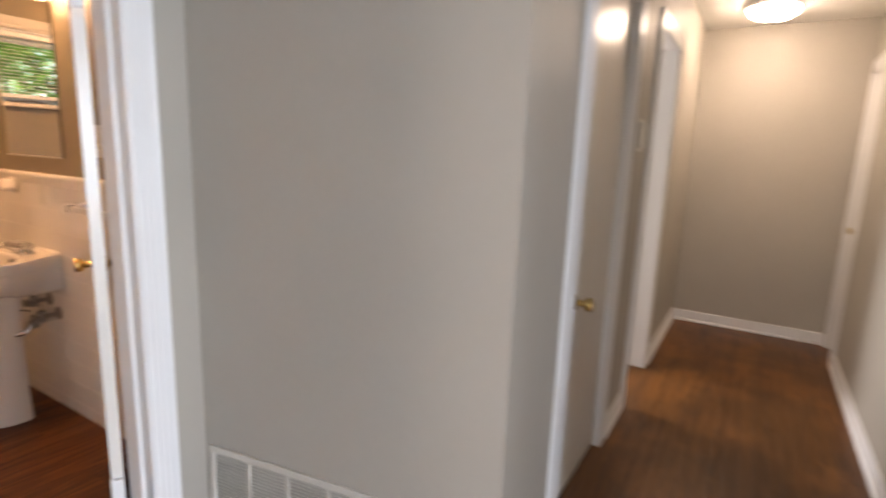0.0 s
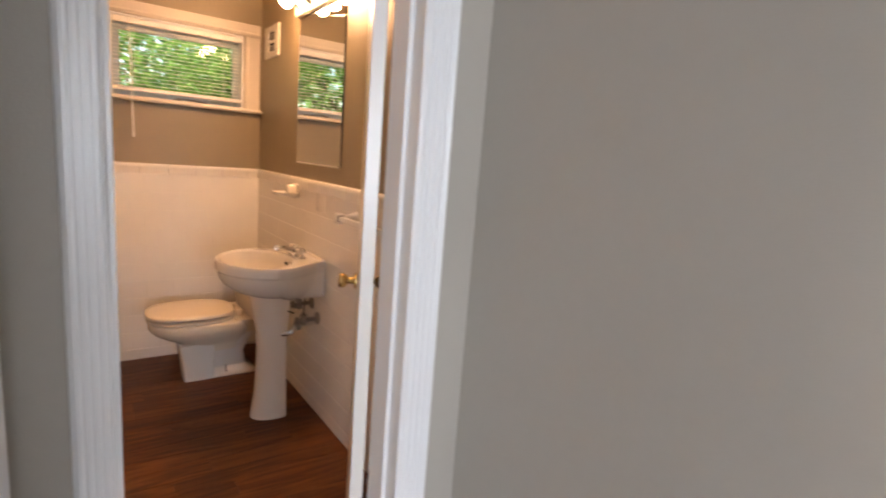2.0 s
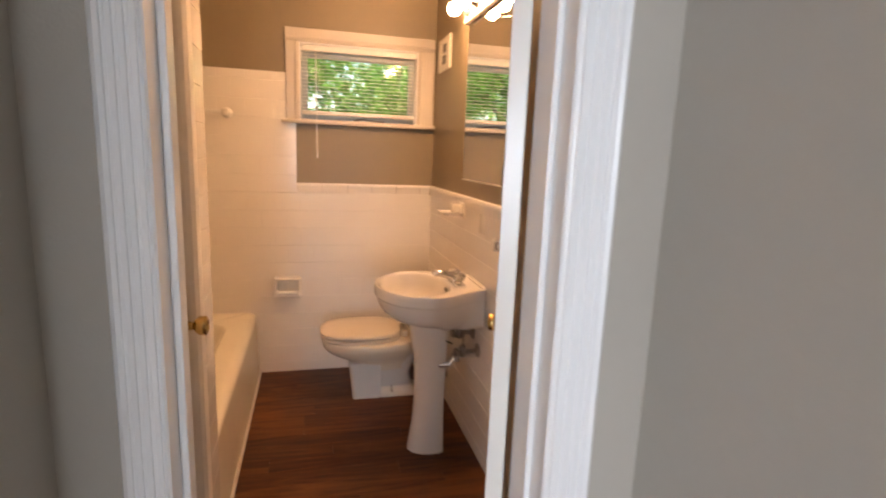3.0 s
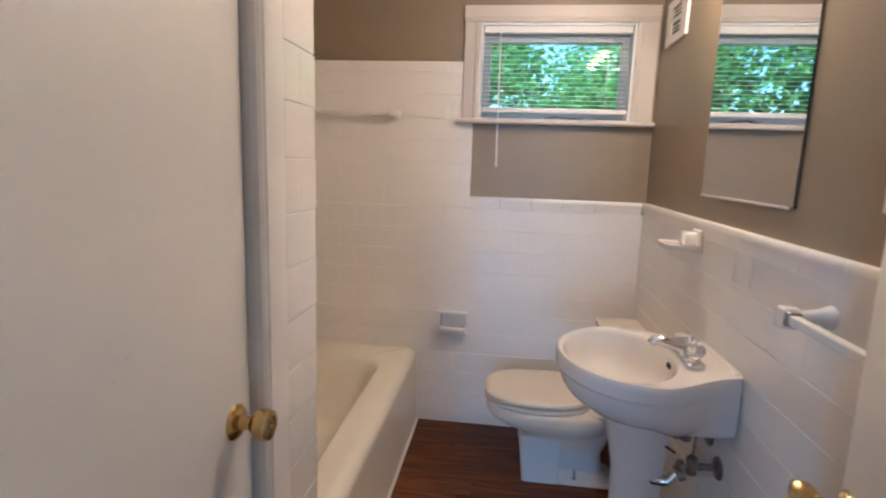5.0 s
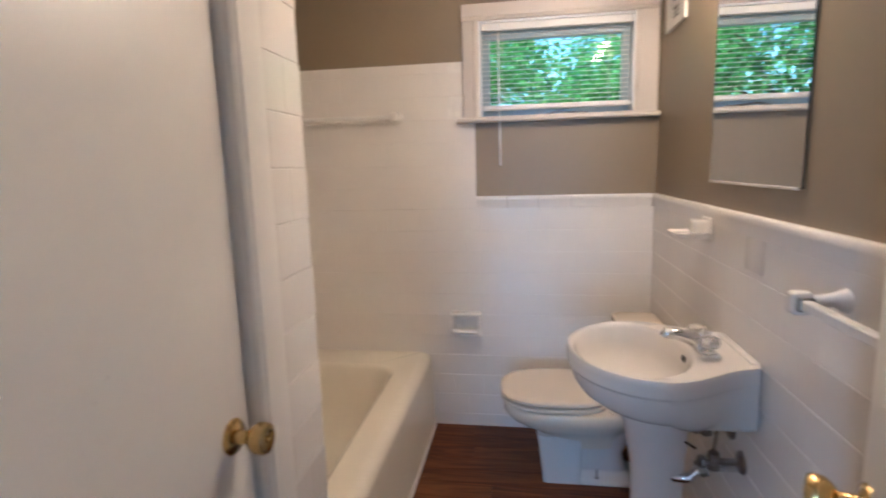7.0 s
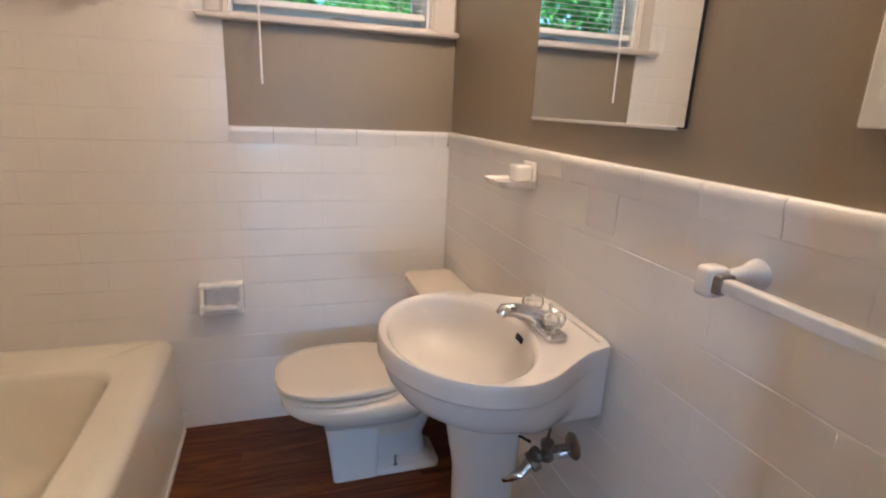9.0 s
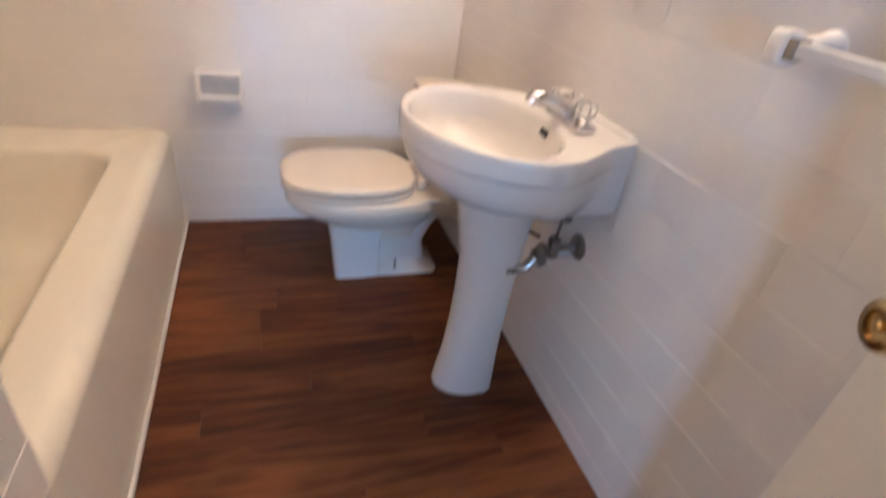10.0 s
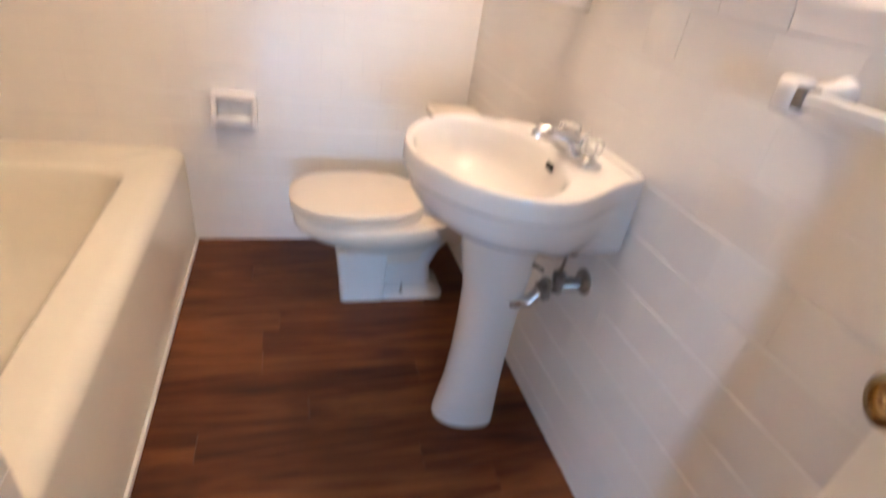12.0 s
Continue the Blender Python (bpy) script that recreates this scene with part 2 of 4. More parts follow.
def wall_y(name, x0, x1, y0, y1, z1, material, holes=(), label=""):
    bm = bmesh.new()
    x = x0
    for a, b, c, d in sorted(holes):
        box(bm, x, a, y0, y1, 0, z1)
        if c > 0:
            box(bm, a, b, y0, y1, 0, c)
        if d < z1:
            box(bm, a, b, y0, y1, d, z1)
        x = b
    box(bm, x, x1, y0, y1, 0, z1)
    return structure(name, bm, material, label)


# ---- the plan ----
H = 2.44
XW, YS, YC, YB = -3.477, 1.965, 0.888, 0.130   # tile faces: window wall, sink wall, closet wall, tub back
XD0, XD1 = -1.06, -0.94                        # door wall: bathroom face, hall face
DY0, DY1 = 1.018, 1.600                        # bathroom doorway
HX0, HX1, HY1 = 0.04, 1.17, 5.72               # hall
AN, AC, CX, AS = 1.79, 1.95, 0.085, 0.87                            # alcove: north wall's two ends, south wall
WIN = (1.150, 1.862, 1.590, 2.030)             # window opening y0 y1 z0 z1

wall_x("wall_window", XW - 0.15, XW - 0.008, -0.05, 2.10, H, BATH_PAINT, [WIN], "taupe painted wall over white tile")
wall_y("wall_sink", XW - 0.008, XD0, YS + 0.008, YS + 0.13, H, BATH_PAINT, (), "taupe painted wall above tile wainscot")
wall_x("wall_door", XD0, XD1, AS - 0.12, YS + 0.13, H, HALL_PAINT, [(DY0 - 0.012, DY1 + 0.012, 0, 2.052)], "beige painted wall with doorway")
wall_y("wall_closet", -2.003, XD0, YC - 0.10, YC - 0.008, H, BATH_PAINT, [(-1.742, -1.125, 0, 2.042)], "taupe wall with closet door")
wall_x("wall_tub_end", -2.003, -1.90, YB - 0.13, YC - 0.10, H, BATH_PAINT, (), "wall at the end of the tub")
wall_y("wall_tub_back", XW - 0.008, -2.003, YB - 0.13, YB - 0.008, H, BATH_PAINT, (), "taupe wall behind the tub")
wall_y("wall_closet_back", -1.90, XD0, 0.20, 0.30, H, HALL_PAINT)
structure("wall_alcove_north", loft(bmesh.new(), [[Vector((x, y, z)) for x, y in ((XD1, AN), (CX, AC), (HX0, 2.46), (HX0 - 0.12, 2.46), (HX0 - 0.12, AC + 0.1), (XD1, AN + 0.12))] for z in (0, H)]), HALL_PAINT, "plain beige painted wall")
wall_x("wall_hall_west", HX0 - 0.12, HX0, 2.46, HY1, H, HALL_PAINT, [(2.565, 3.215, 0, 2.045), (3.74, 4.37, 0, 2.06)], "beige hall wall with doors")
wall_y("wall_hall_north", -2.62, HX1 + 0.12, HY1, HY1 + 0.12, H, HALL_PAINT, (), "beige end wall of the hall")
# South end lengthened out of view to block east light from the linen door.
wall_x("wall_hall_east", HX1, HX1 + 0.12, 1.62, HY1, H, HALL_PAINT, [(5.27, 5.66, 0, 2.06)], "beige hall wall")
wall_y("wall_alcove_south", XD0, HX0, AS - 0.12, AS, H, HALL_PAINT, [(-0.715, -0.045, 0, 2.045)], "beige wall with a door")
wall_x("wall_hall_southwest", HX0 - 0.12, HX0, -3.5, AS - 0.12, H, HALL_PAINT)
# Unseen wall; its opening is added to go with the south fill lamp.
wall_y("wall_south", HX0 - 0.12, 4.62, -3.62, -3.5, H, HALL_PAINT, [(0.25, 1.25, 0.7, 2.1)])
wall_x("wall_living_east", 4.5, 4.62, -3.5, 1.74, H, HALL_PAINT, [(-1.95, -0.65, 0.5, 2.1), (0.15, 1.55, 0.5, 2.1)])
# Unseen wall, moved along with the lengthened south end of the hall wall.
wall_y("wall_living_north", HX1 + 0.12, 4.5, 1.62, 1.74, H, HALL_PAINT)
wall_x("wall_side_west", -2.62, -2.5, 2.98, HY1, H, HALL_PAINT, [(3.85, 4.95, 0.9, 2.1)])
wall_y("wall_side_south", -2.62, HX0 - 0.12, 3.30, 3.42, H, HALL_PAINT)
wall_y("wall_linen_back", -0.75, HX0 - 0.12, 3.22, 3.296, H, HALL_PAINT)
wall_x("wall_hall_east_room", 2.2, 2.3, 1.74, HY1, H, HALL_PAINT)
structure("ceiling", B(XW - 0.15, 4.62, -3.62, HY1 + 0.12, H, H + 0.1), CEIL_PAINT, "white painted ceiling")
structure("subfloor", B(XW - 0.15, 4.62, -3.62, HY1 + 0.12, -0.25, -0.014), GROUT)
structure("wall_base_outside", B(XW - 0.30, XW - 0.152, -0.3, 2.6, -0.25, 1.40), STUCCO)


# ---- trim ----
def casing_profile(w, t=0.019):
    pts = [(0, 0), (0, t * 0.55), (w * 0.05, t * 0.75)]
    for k in range(4):
        c = w * (0.18 + 0.205 * k)
        pts += [(c - w * 0.075, t * 0.84), (c - w * 0.05, t), (c + w * 0.05, t), (c + w * 0.075, t * 0.84)]
    return pts + [(w * 0.95, t), (w, t * 0.85), (w, 0)]


def plain_casing(w, flip=False):
    """A flat board with a stepped bead along the edge next to the opening."""
    p = [(0, 0), (0, 0.012), (0.004, 0.015), (w - 0.026, 0.015), (w - 0.024, 0.019), (w - 0.016, 0.021), (w - 0.012, 0.017), (w - 0.008, 0.017), (w - 0.002, 0.012), (w, 0)]
    return [(w - u, v) for u, v in reversed(p)] if flip else p


def casing_on_x(bm, x, side, y0, y1, z0, z1, head=False):
    """A strip of casing on a wall of constant x; side: +1 stands out towards +x."""
    if head:
        return prism(bm, casing_profile(z1 - z0), lambda u, v, w: (x + side * v, w, z0 + u), y0, y1)
    return prism(bm, casing_profile(y1 - y0), lambda u, v, w: (x + side * v, y0 + u, w), z0, z1)


def casing_on_y(bm, y, side, x0, x1, z0, z1, head=False):
    if head:
        return prism(bm, casing_profile(z1 - z0), lambda u, v, w: (w, y + side * v, z0 + u), x0, x1)
    return prism(bm, casing_profile(x1 - x0), lambda u, v, w: (x0 + u, y + side * v, w), z0, z1)


def door_trim(name, kind, plane, side, a0, a1, b0, b1, top, wl, wr, label):
    """Casing round an opening b0..b1, jambs included; wl and wr are the legs' widths."""
    t = tagged(new(name), label, kind="structure")
    f = casing_on_x if kind == "x" else casing_on_y
    part("casing_leg", f(bmesh.new(), plane, side, b0 - wl, b0, 0, top), TRIM, t)
    part("casing_leg", f(bmesh.new(), plane, side, b1, b1 + wr, 0, top), TRIM, t)
    part("casing_head", f(bmesh.new(), plane, side, b0 - wl, b1 + wr, top, top + 0.085, True), TRIM, t)
    if a0 is not None:
        for u0, u1, z0, z1 in ((b0 - 0.012, b0, 0, top), (b1, b1 + 0.012, 0, top), (b0, b1, top, top + 0.012)):
            q = B(a0, a1, u0, u1, z0, z1, bevel=0.002, seg=1) if kind == "x" else B(u0, u1, a0, a1, z0, z1, bevel=0.002, seg=1)
            part("jamb", q, TRIM, t)
    return t


bt = door_trim("trim_bath_door", "x", XD1, 1, XD0 - 0.004, XD1 + 0.003, DY0, DY1, 2.04, 0.064, 0.087, "white painted fluted door casing")
for y0, y1 in ((DY0, DY0 + 0.012), (DY1 - 0.012, DY1)):
    part("door_stop", B(XD0 + 0.045, XD0 + 0.085, y0, y1, 0, 2.04, bevel=0.003), TRIM, bt)
part("casing_leg", casing_on_x(bmesh.new(), XD0, -1, DY1, DY1 + 0.08, 0, 2.04), TRIM, bt)
ct = tagged(new("trim_closet"), "cream white painted plain closet casing", kind="structure")
CB0, CB1, CTOP = -1.73, -1.137, 2.03
part("casing_leg", prism(bmesh.new(), plain_casing(0.105), lambda u, v, w: (CB0 - 0.105 + u, YC - 0.008 + v, w), 0, CTOP), DOOR_PAINT, ct)
part("casing_leg", prism(bmesh.new(), plain_casing(0.058, True), lambda u, v, w: (CB1 + u, YC - 0.008 + v, w), 0, CTOP), DOOR_PAINT, ct)
part("casing_head", prism(bmesh.new(), plain_casing(0.085, True), lambda u, v, w: (w, YC - 0.008 + v, CTOP + u), CB0 - 0.105, CB1 + 0.058), DOOR_PAINT, ct)
for u0, u1, z0, z1 in ((CB0 - 0.012, CB0, 0, CTOP), (CB1, CB1 + 0.012, 0, CTOP), (CB0, CB1, CTOP, CTOP + 0.012)):
    part("jamb", B(u0, u1, YC - 0.10, YC - 0.005, z0, z1, bevel=0.002, seg=1), DOOR_PAINT, ct)
door_trim("trim_linen", "x", HX0, 1, HX0 - 0.12, HX0 + 0.003, 2.577, 3.203, 2.033, 0.10, 0.09, "white painted door casing")
door_trim("trim_side_room", "x", HX0, 1, HX0 - 0.12, HX0 + 0.003, 3.752, 4.358, 2.048, 0.06, 0.075, "white painted door casing")
door_trim("trim_hall_east", "x", HX1, -1, HX1 - 0.003, HX1 + 0.12, 5.282, 5.648, 2.048, 0.075, 0.06, "white painted door casing")
door_trim("trim_alcove_south", "y", AS, 1, AS - 0.12, AS + 0.003, -0.703, -0.057, 2.033, 0.075, 0.075, "white painted door casing")


def baseboard(name, x0, x1, y0, y1):
    t = tagged(new(name), "white painted baseboard", kind="structure")
    part("board", B(x0, x1, y0, y1, 0.0, 0.095, bevel=0.004), TRIM, t)
    g = 0.012
    wide_x = (x1 - x0) > (y1 - y0)
    q = B(x0, x1, y0 - g, y1 + g, 0.0, 0.018, bevel=0.005) if wide_x else B(x0 - g, x1 + g, y0, y1, 0.0, 0.018, bevel=0.005)
    part("shoe_moulding", q, TRIM, t)
    return t


baseboard("baseboard_1", HX0, HX1, HY1 - 0.015, HY1)
baseboard("baseboard_2", HX1 - 0.015, HX1, 1.62, 5.206)
baseboard("baseboard_3", HX0, HX0 + 0.015, 3.294, 3.69)
baseboard("baseboard_4", HX0, HX0 + 0.015, 4.434, HY1 - 0.03)
baseboard("baseboard_5", 0, 0.015, 0, 0.505).matrix_world = pose(CX, AC, 0, 0, 0, math.degrees(math.atan2(CX - HX0, 0.51)))
SKEW = pose(XD1, AN, 0, 0, 0, math.degrees(math.atan2(AC - AN, CX - XD1))) @ Matrix.Translation((-XD1, -AN, 0))
baseboard("baseboard_6", XD1 + 0.03, CX - 0.01, AN - 0.015, AN).matrix_world = SKEW


# ---- doors ----
def knob(name, at, way, parent, scale=1.0):
    """A round brass knob on its rose, standing out along way from the door's face."""
    k = part(name, turned(bmesh.new(), [(0.031, 0), (0.031, 0.004), (0.026, 0.009), (0.013, 0.012), (0.011, 0.030), (0.019, 0.036), (0.0265, 0.046), (0.027, 0.060), (0.0245, 0.066), (0.016, 0.068), (0.015, 0.064), (0.006, 0.063)],
                                axis(at, way) @ Matrix.Scale(scale, 4), 24), BRASS, parent, "round worn brass knob", 35)
    part("key_button", turned(bmesh.new(), [(0.006, 0.062), (0.006, 0.067), (0.004, 0.069)], axis(at, way) @ Matrix.Scale(scale, 4), 10), BRASS, k, "", 40)
    return k


def hinge(at, parent, r=0.007, h=0.09):
    """A painted butt hinge: knuckles round an upright pin with a finial at each end."""
    bm = bmesh.new()
    x, y, z = at
    prof = [(r * 0.5, -h / 2 - 0.008), (r, -h / 2 - 0.002)]
    for k in range(5):
        a = -h / 2 + k * h / 5
        prof += [(r, a + 0.001), (r, a + h / 5 - 0.001), (r * 0.85, a + h / 5)]
    turned(bm, prof + [(r, h / 2 + 0.002), (r * 0.5, h / 2 + 0.008)], Matrix.Translation(at), 12)
    part("hinge", bm, TRIM, parent, "white painted butt hinge", 35)


closet = thing("closet_door", "cream white flush closet door, closed, brass knob", "door")
part("slab", B(-1.727, -1.140, YC - 0.055, YC - 0.020, 0.012, 2.026, bevel=0.003), DOOR_PAINT, closet)
knob("door_knob", (-1.672, YC - 0.021, 0.920), (0, 1, 0), closet)
for z in (0.25, 1.75):
    hinge((-1.136, YC - 0.012, z), closet)

bath_door = thing("bath_door", "white flush bathroom door, open towards the sink wall", "door")
bath_door.matrix_world = pose(XD0 - 0.020, DY1 - 0.030, 0, 0, 0, 180 - DOOR_ANGLE)
part("slab", B(0.004, DOOR_LEN, -0.0175, 0.0175, 0.012, 2.03, bevel=0.002), DOOR_PAINT, bath_door)
kb = DOOR_LEN - 0.062
knob("door_knob", (kb, 0.0175, 0.905), (0, 1, 0), bath_door)
knob("door_knob", (kb, -0.0175, 0.905), (0, -1, 0), bath_door)
part("latch_plate", B(DOOR_LEN - 0.0005, DOOR_LEN + 0.0015, -0.012, 0.012, 0.86, 0.92, bevel=0.0005, seg=1), BRASS, bath_door, "small brass latch plate")
for z in (0.27, 1.78):
    hinge((-0.006, 0.014, z), bath_door)
    part("hinge_leaf", B(-0.014, 0.006, -0.016, 0.012, z - 0.045, z + 0.045, bevel=0.001, seg=1), TRIM, bath_door, "white painted hinge leaf")

linen = thing("linen_door", "white glossy flush closet door, closed, brass knob", "door")
part("slab", B(HX0 - 0.055, HX0 - 0.018, 2.580, 3.200, 0.012, 2.030, bevel=0.003), DOOR_PAINT, linen)
knob("door_knob", (HX0 - 0.018, 2.70, 0.845), (1, 0, 0), linen)
for z in (0.28, 1.02, 1.80):
    hinge((HX0 + 0.004, 3.199, z), linen)

east_door = thing("hall_door", "white panel hall door, closed, dark latch", "door")
part("slab", B(HX1 + 0.02, HX1 + 0.055, 5.285, 5.645, 0.012, 2.045, bevel=0.003), DOOR_PAINT, east_door)
knob("door_knob", (HX1 + 0.02, 5.36, 0.95), (-1, 0, 0), east_door, 0.8)

south_door = thing("alcove_door", "white flush door, closed, painted hinges", "door")
part("slab", B(-0.700, -0.060, AS - 0.055, AS - 0.018, 0.012, 2.030, bevel=0.003), DOOR_PAINT, south_door)
for z in (0.28, 0.98, 1.78):
    hinge((-0.702, AS + 0.004, z), south_door)

# ---- hall: register and ceiling lamp ----
reg = thing("wall_register", "beige painted metal return-air register, low on the wall", "vent")
reg.matrix_world = SKEW
RX0, RX1, RZ0, RZ1 = -0.915, -0.275, 0.13, 0.385
for q in ((RX0, RX1, RZ1 - 0.022, RZ1), (RX0, RX1, RZ0, RZ0 + 0.022), (RX0, RX0 + 0.022, RZ0 + 0.022, RZ1 - 0.022), (RX1 - 0.022, RX1, RZ0 + 0.022, RZ1 - 0.022)):
    part("frame_bar", B(q[0], q[1], AN - 0.011, AN, q[2], q[3], bevel=0.003), VENT_METAL, reg)
for k in range(1, 4):
    xx = RX0 + 0.011 + k * 0.1545
    part("mullion", B(xx - 0.007, xx + 0.007, AN - 0.010, AN, RZ0 + 0.022, RZ1 - 0.022, bevel=0.002), VENT_METAL, reg)
# Flat sheet on the wall; its duller tone stands for shade in the duct.
part("backing", B(RX0 + 0.02, RX1 - 0.02, AN - 0.002, AN - 0.0005, RZ0 + 0.02, RZ1 - 0.02), STUCCO, reg, "shaded duct opening")
slat_me = None
for k in range(17):
    z = RZ0 + 0.030 + k * 0.0124
    bm = bmesh.new()
    box(bm, RX0 + 0.02, RX1 - 0.02, -0.0055, 0.0055, -0.0006, 0.0006)
    o = part("louvre", bm, VENT_METAL, reg)
    o.matrix_basis = pose(0, AN - 0.006, z, -38)

thermostat = thing("thermostat", "small white thermostat box on the hall wall", "thermostat")
part("cover", B(HX0, HX0 + 0.028, 3.44, 3.515, 1.44, 1.56, bevel=0.006), PLASTIC, thermostat)
part("base_plate", B(HX0, HX0 + 0.006, 3.43, 3.525, 1.425, 1.575, bevel=0.002), PLASTIC, thermostat)

dome = thing("ceiling_light", "lit frosted glass dome ceiling light with metal rim", "lamp")
LX, LY = 0.50, 5.08
part("base_ring", turned(bmesh.new(), [(0.15, H), (0.165, H - 0.012), (0.165, H - 0.03), (0.15, H - 0.036)], Matrix.Translation((LX, LY, 0)), 40), CHROME, dome, "brushed metal rim", 40)
part("glass_dome", turned(bmesh.new(), [(0.148, H - 0.034), (0.145, H - 0.055), (0.125, H - 0.080), (0.09, H - 0.098), (0.045, H - 0.108), (0.01, H - 0.110)], Matrix.Translation((LX, LY, 0)), 40), DOME, dome, "lit frosted glass bowl", 60)
part("finial", turned(bmesh.new(), [(0.010, H - 0.109), (0.011, H - 0.116), (0.006, H - 0.126)], Matrix.Translation((LX, LY, 0)), 14), CHROME, dome, "", 50)

# ---- window, blind, outside ----
WY0, WY1, WZ0, WZ1 = WIN
window = tagged(new("window_1"), "small white-trimmed bathroom window, closed", kind="structure")
XF = XW - 0.008
part("casing_leg", prism(bmesh.new(), plain_casing(0.078), lambda u, v, w: (XF + v, WY0 - 0.078 + u, w), WZ0 - 0.005, WZ1), DIM_TRIM, window)
part("casing_leg", prism(bmesh.new(), plain_casing(YS - 0.004 - WY1, True), lambda u, v, w: (XF + v, WY1 + u, w), WZ0 - 0.005, WZ1), DIM_TRIM, window)
part("casing_head", prism(bmesh.new(), plain_casing(0.075, True), lambda u, v, w: (XF + v, w, WZ1 + u), WY0 - 0.078, YS - 0.004), DIM_TRIM, window)
part("window_sill", B(XW - 0.148, XW + 0.040, WY0, WY1, WZ0 - 0.024, WZ0, bevel=0.004), DIM_TRIM, window)
part("stool", B(XF + 0.0005, XW + 0.046, WY0 - 0.105, YS + 0.006, WZ0 - 0.026, WZ0 - 0.005, bevel=0.008, seg=3), DIM_TRIM, window, "rounded white painted window stool")
for y0, y1, z0, z1 in ((WY0, WY0 + 0.010, WZ0, WZ1), (WY1 - 0.010, WY1, WZ0, WZ1), (WY0 + 0.010, WY1 - 0.010, WZ1 - 0.010, WZ1)):
    part("jamb", B(XW - 0.148, XF + 0.002, y0, y1, z0, z1), TRIM, window)
fx0, fx1 = XW - 0.115, XW - 0.080
fr = part("window_frame", B(fx0, fx1, WY0 + 0.010, WY0 + 0.048, WZ0, WZ1 - 0.010, bevel=0.003), SASH, window, "pale window sash")
part("rail", B(fx0, fx1, WY1 - 0.048, WY1 - 0.010, WZ0, WZ1 - 0.010, bevel=0.003), SASH, window)
part("rail", B(fx0, fx1, WY0 + 0.048, WY1 - 0.048, WZ0, WZ0 + 0.045, bevel=0.003), SASH, window)
part("rail", B(fx0, fx1, WY0 + 0.048, WY1 - 0.048, WZ1 - 0.075, WZ1 - 0.010, bevel=0.003), SASH, window)
pane = part("pane", B(XW - 0.100, XW - 0.096, WY0 + 0.046, WY1 - 0.046, WZ0 + 0.043, WZ1 - 0.073), GLASS, window)
pane.visible_shadow = False
crank = thing("window_crank", "dark metal casement crank on the sill", "window latch")
bm = bmesh.new()
box(bm, XW - 0.075, XW - 0.045, 1.470, 1.510, WZ0, WZ0 + 0.014, bevel=0.003)
part("base", bm, OLD_METAL, crank)
part("arm", tube(bmesh.new(), [(XW - 0.06, 1.49, WZ0 + 0.014), (XW - 0.058, 1.53, WZ0 + 0.019), (XW - 0.055, 1.60, WZ0 + 0.012), (XW - 0.055, 1.66, WZ0 + 0.008)], 0.005), OLD_METAL, crank, "", 50)

blind = thing("venetian_blind", "white horizontal mini blind, lowered, slats open", "blind")
BX, BY0, BY1 = XW - 0.022, WY0 + 0.014, WY1 - 0.014
part("headrail", B(BX - 0.014, BX + 0.014, BY0, BY1, WZ1 - 0.046, WZ1 - 0.012, bevel=0.005), BLIND, blind)
part("bottom_rail", B(BX - 0.013, BX + 0.013, BY0, BY1, WZ0 + 0.030, WZ0 + 0.054, bevel=0.006, seg=3), BLIND, blind)
bm = bmesh.new()
n = 6
rings = []
for y in (BY0, BY1):
    up = [(-0.0125 + 0.025 * i / n, y, 0.0022 * math.sin(math.pi * i / n)) for i in range(n + 1)]
    rings.append(up + [(a, b, c - 0.0006) for a, b, c in reversed(up)])
loft(bm, rings)
slat = finish("slat", bm, BLIND, 50)
k, z = 0, WZ0 + 0.070
while z < WZ1 - 0.052:
    o = new("slat", slat)
    o.parent = blind
    o.matrix_basis = pose(BX, random.uniform(-0.001, 0.001), z, 0, 8 + random.uniform(-2, 2), 0)
    z += 0.0205
for y in (BY0 + 0.10, BY1 - 0.10):
    part("ladder_cord", tube(bmesh.new(), [(BX + 0.0135, y, WZ0 + 0.05), (BX + 0.0135, y, WZ1 - 0.04)], 0.0008, 6), BLIND, blind)
    part("ladder_cord", tube(bmesh.new(), [(BX - 0.0135, y, WZ0 + 0.05), (BX - 0.0135, y, WZ1 - 0.04)], 0.0008, 6), BLIND, blind)
part("tilt_wand", tube(bmesh.new(), [(BX + 0.020, BY0 + 0.078, WZ1 - 0.03), (BX + 0.060, BY0 + 0.082, WZ1 - 0.30), (BX + 0.068, BY0 + 0.086, 1.36)], 0.0042, 8), BLIND, blind, "clear white tilt wand", 40)
part("wand_hook", tube(bmesh.new(), [(BX + 0.012, BY0 + 0.078, WZ1 - 0.026), (BX + 0.020, BY0 + 0.078, WZ1 - 0.024), (BX + 0.020, BY0 + 0.078, WZ1 - 0.034)], 0.002, 6), CHROME, blind)

structure("ground", B(-2000, 2000, -2000, 2000, -1.2, -0.9), GRASS, "grassy ground outside")


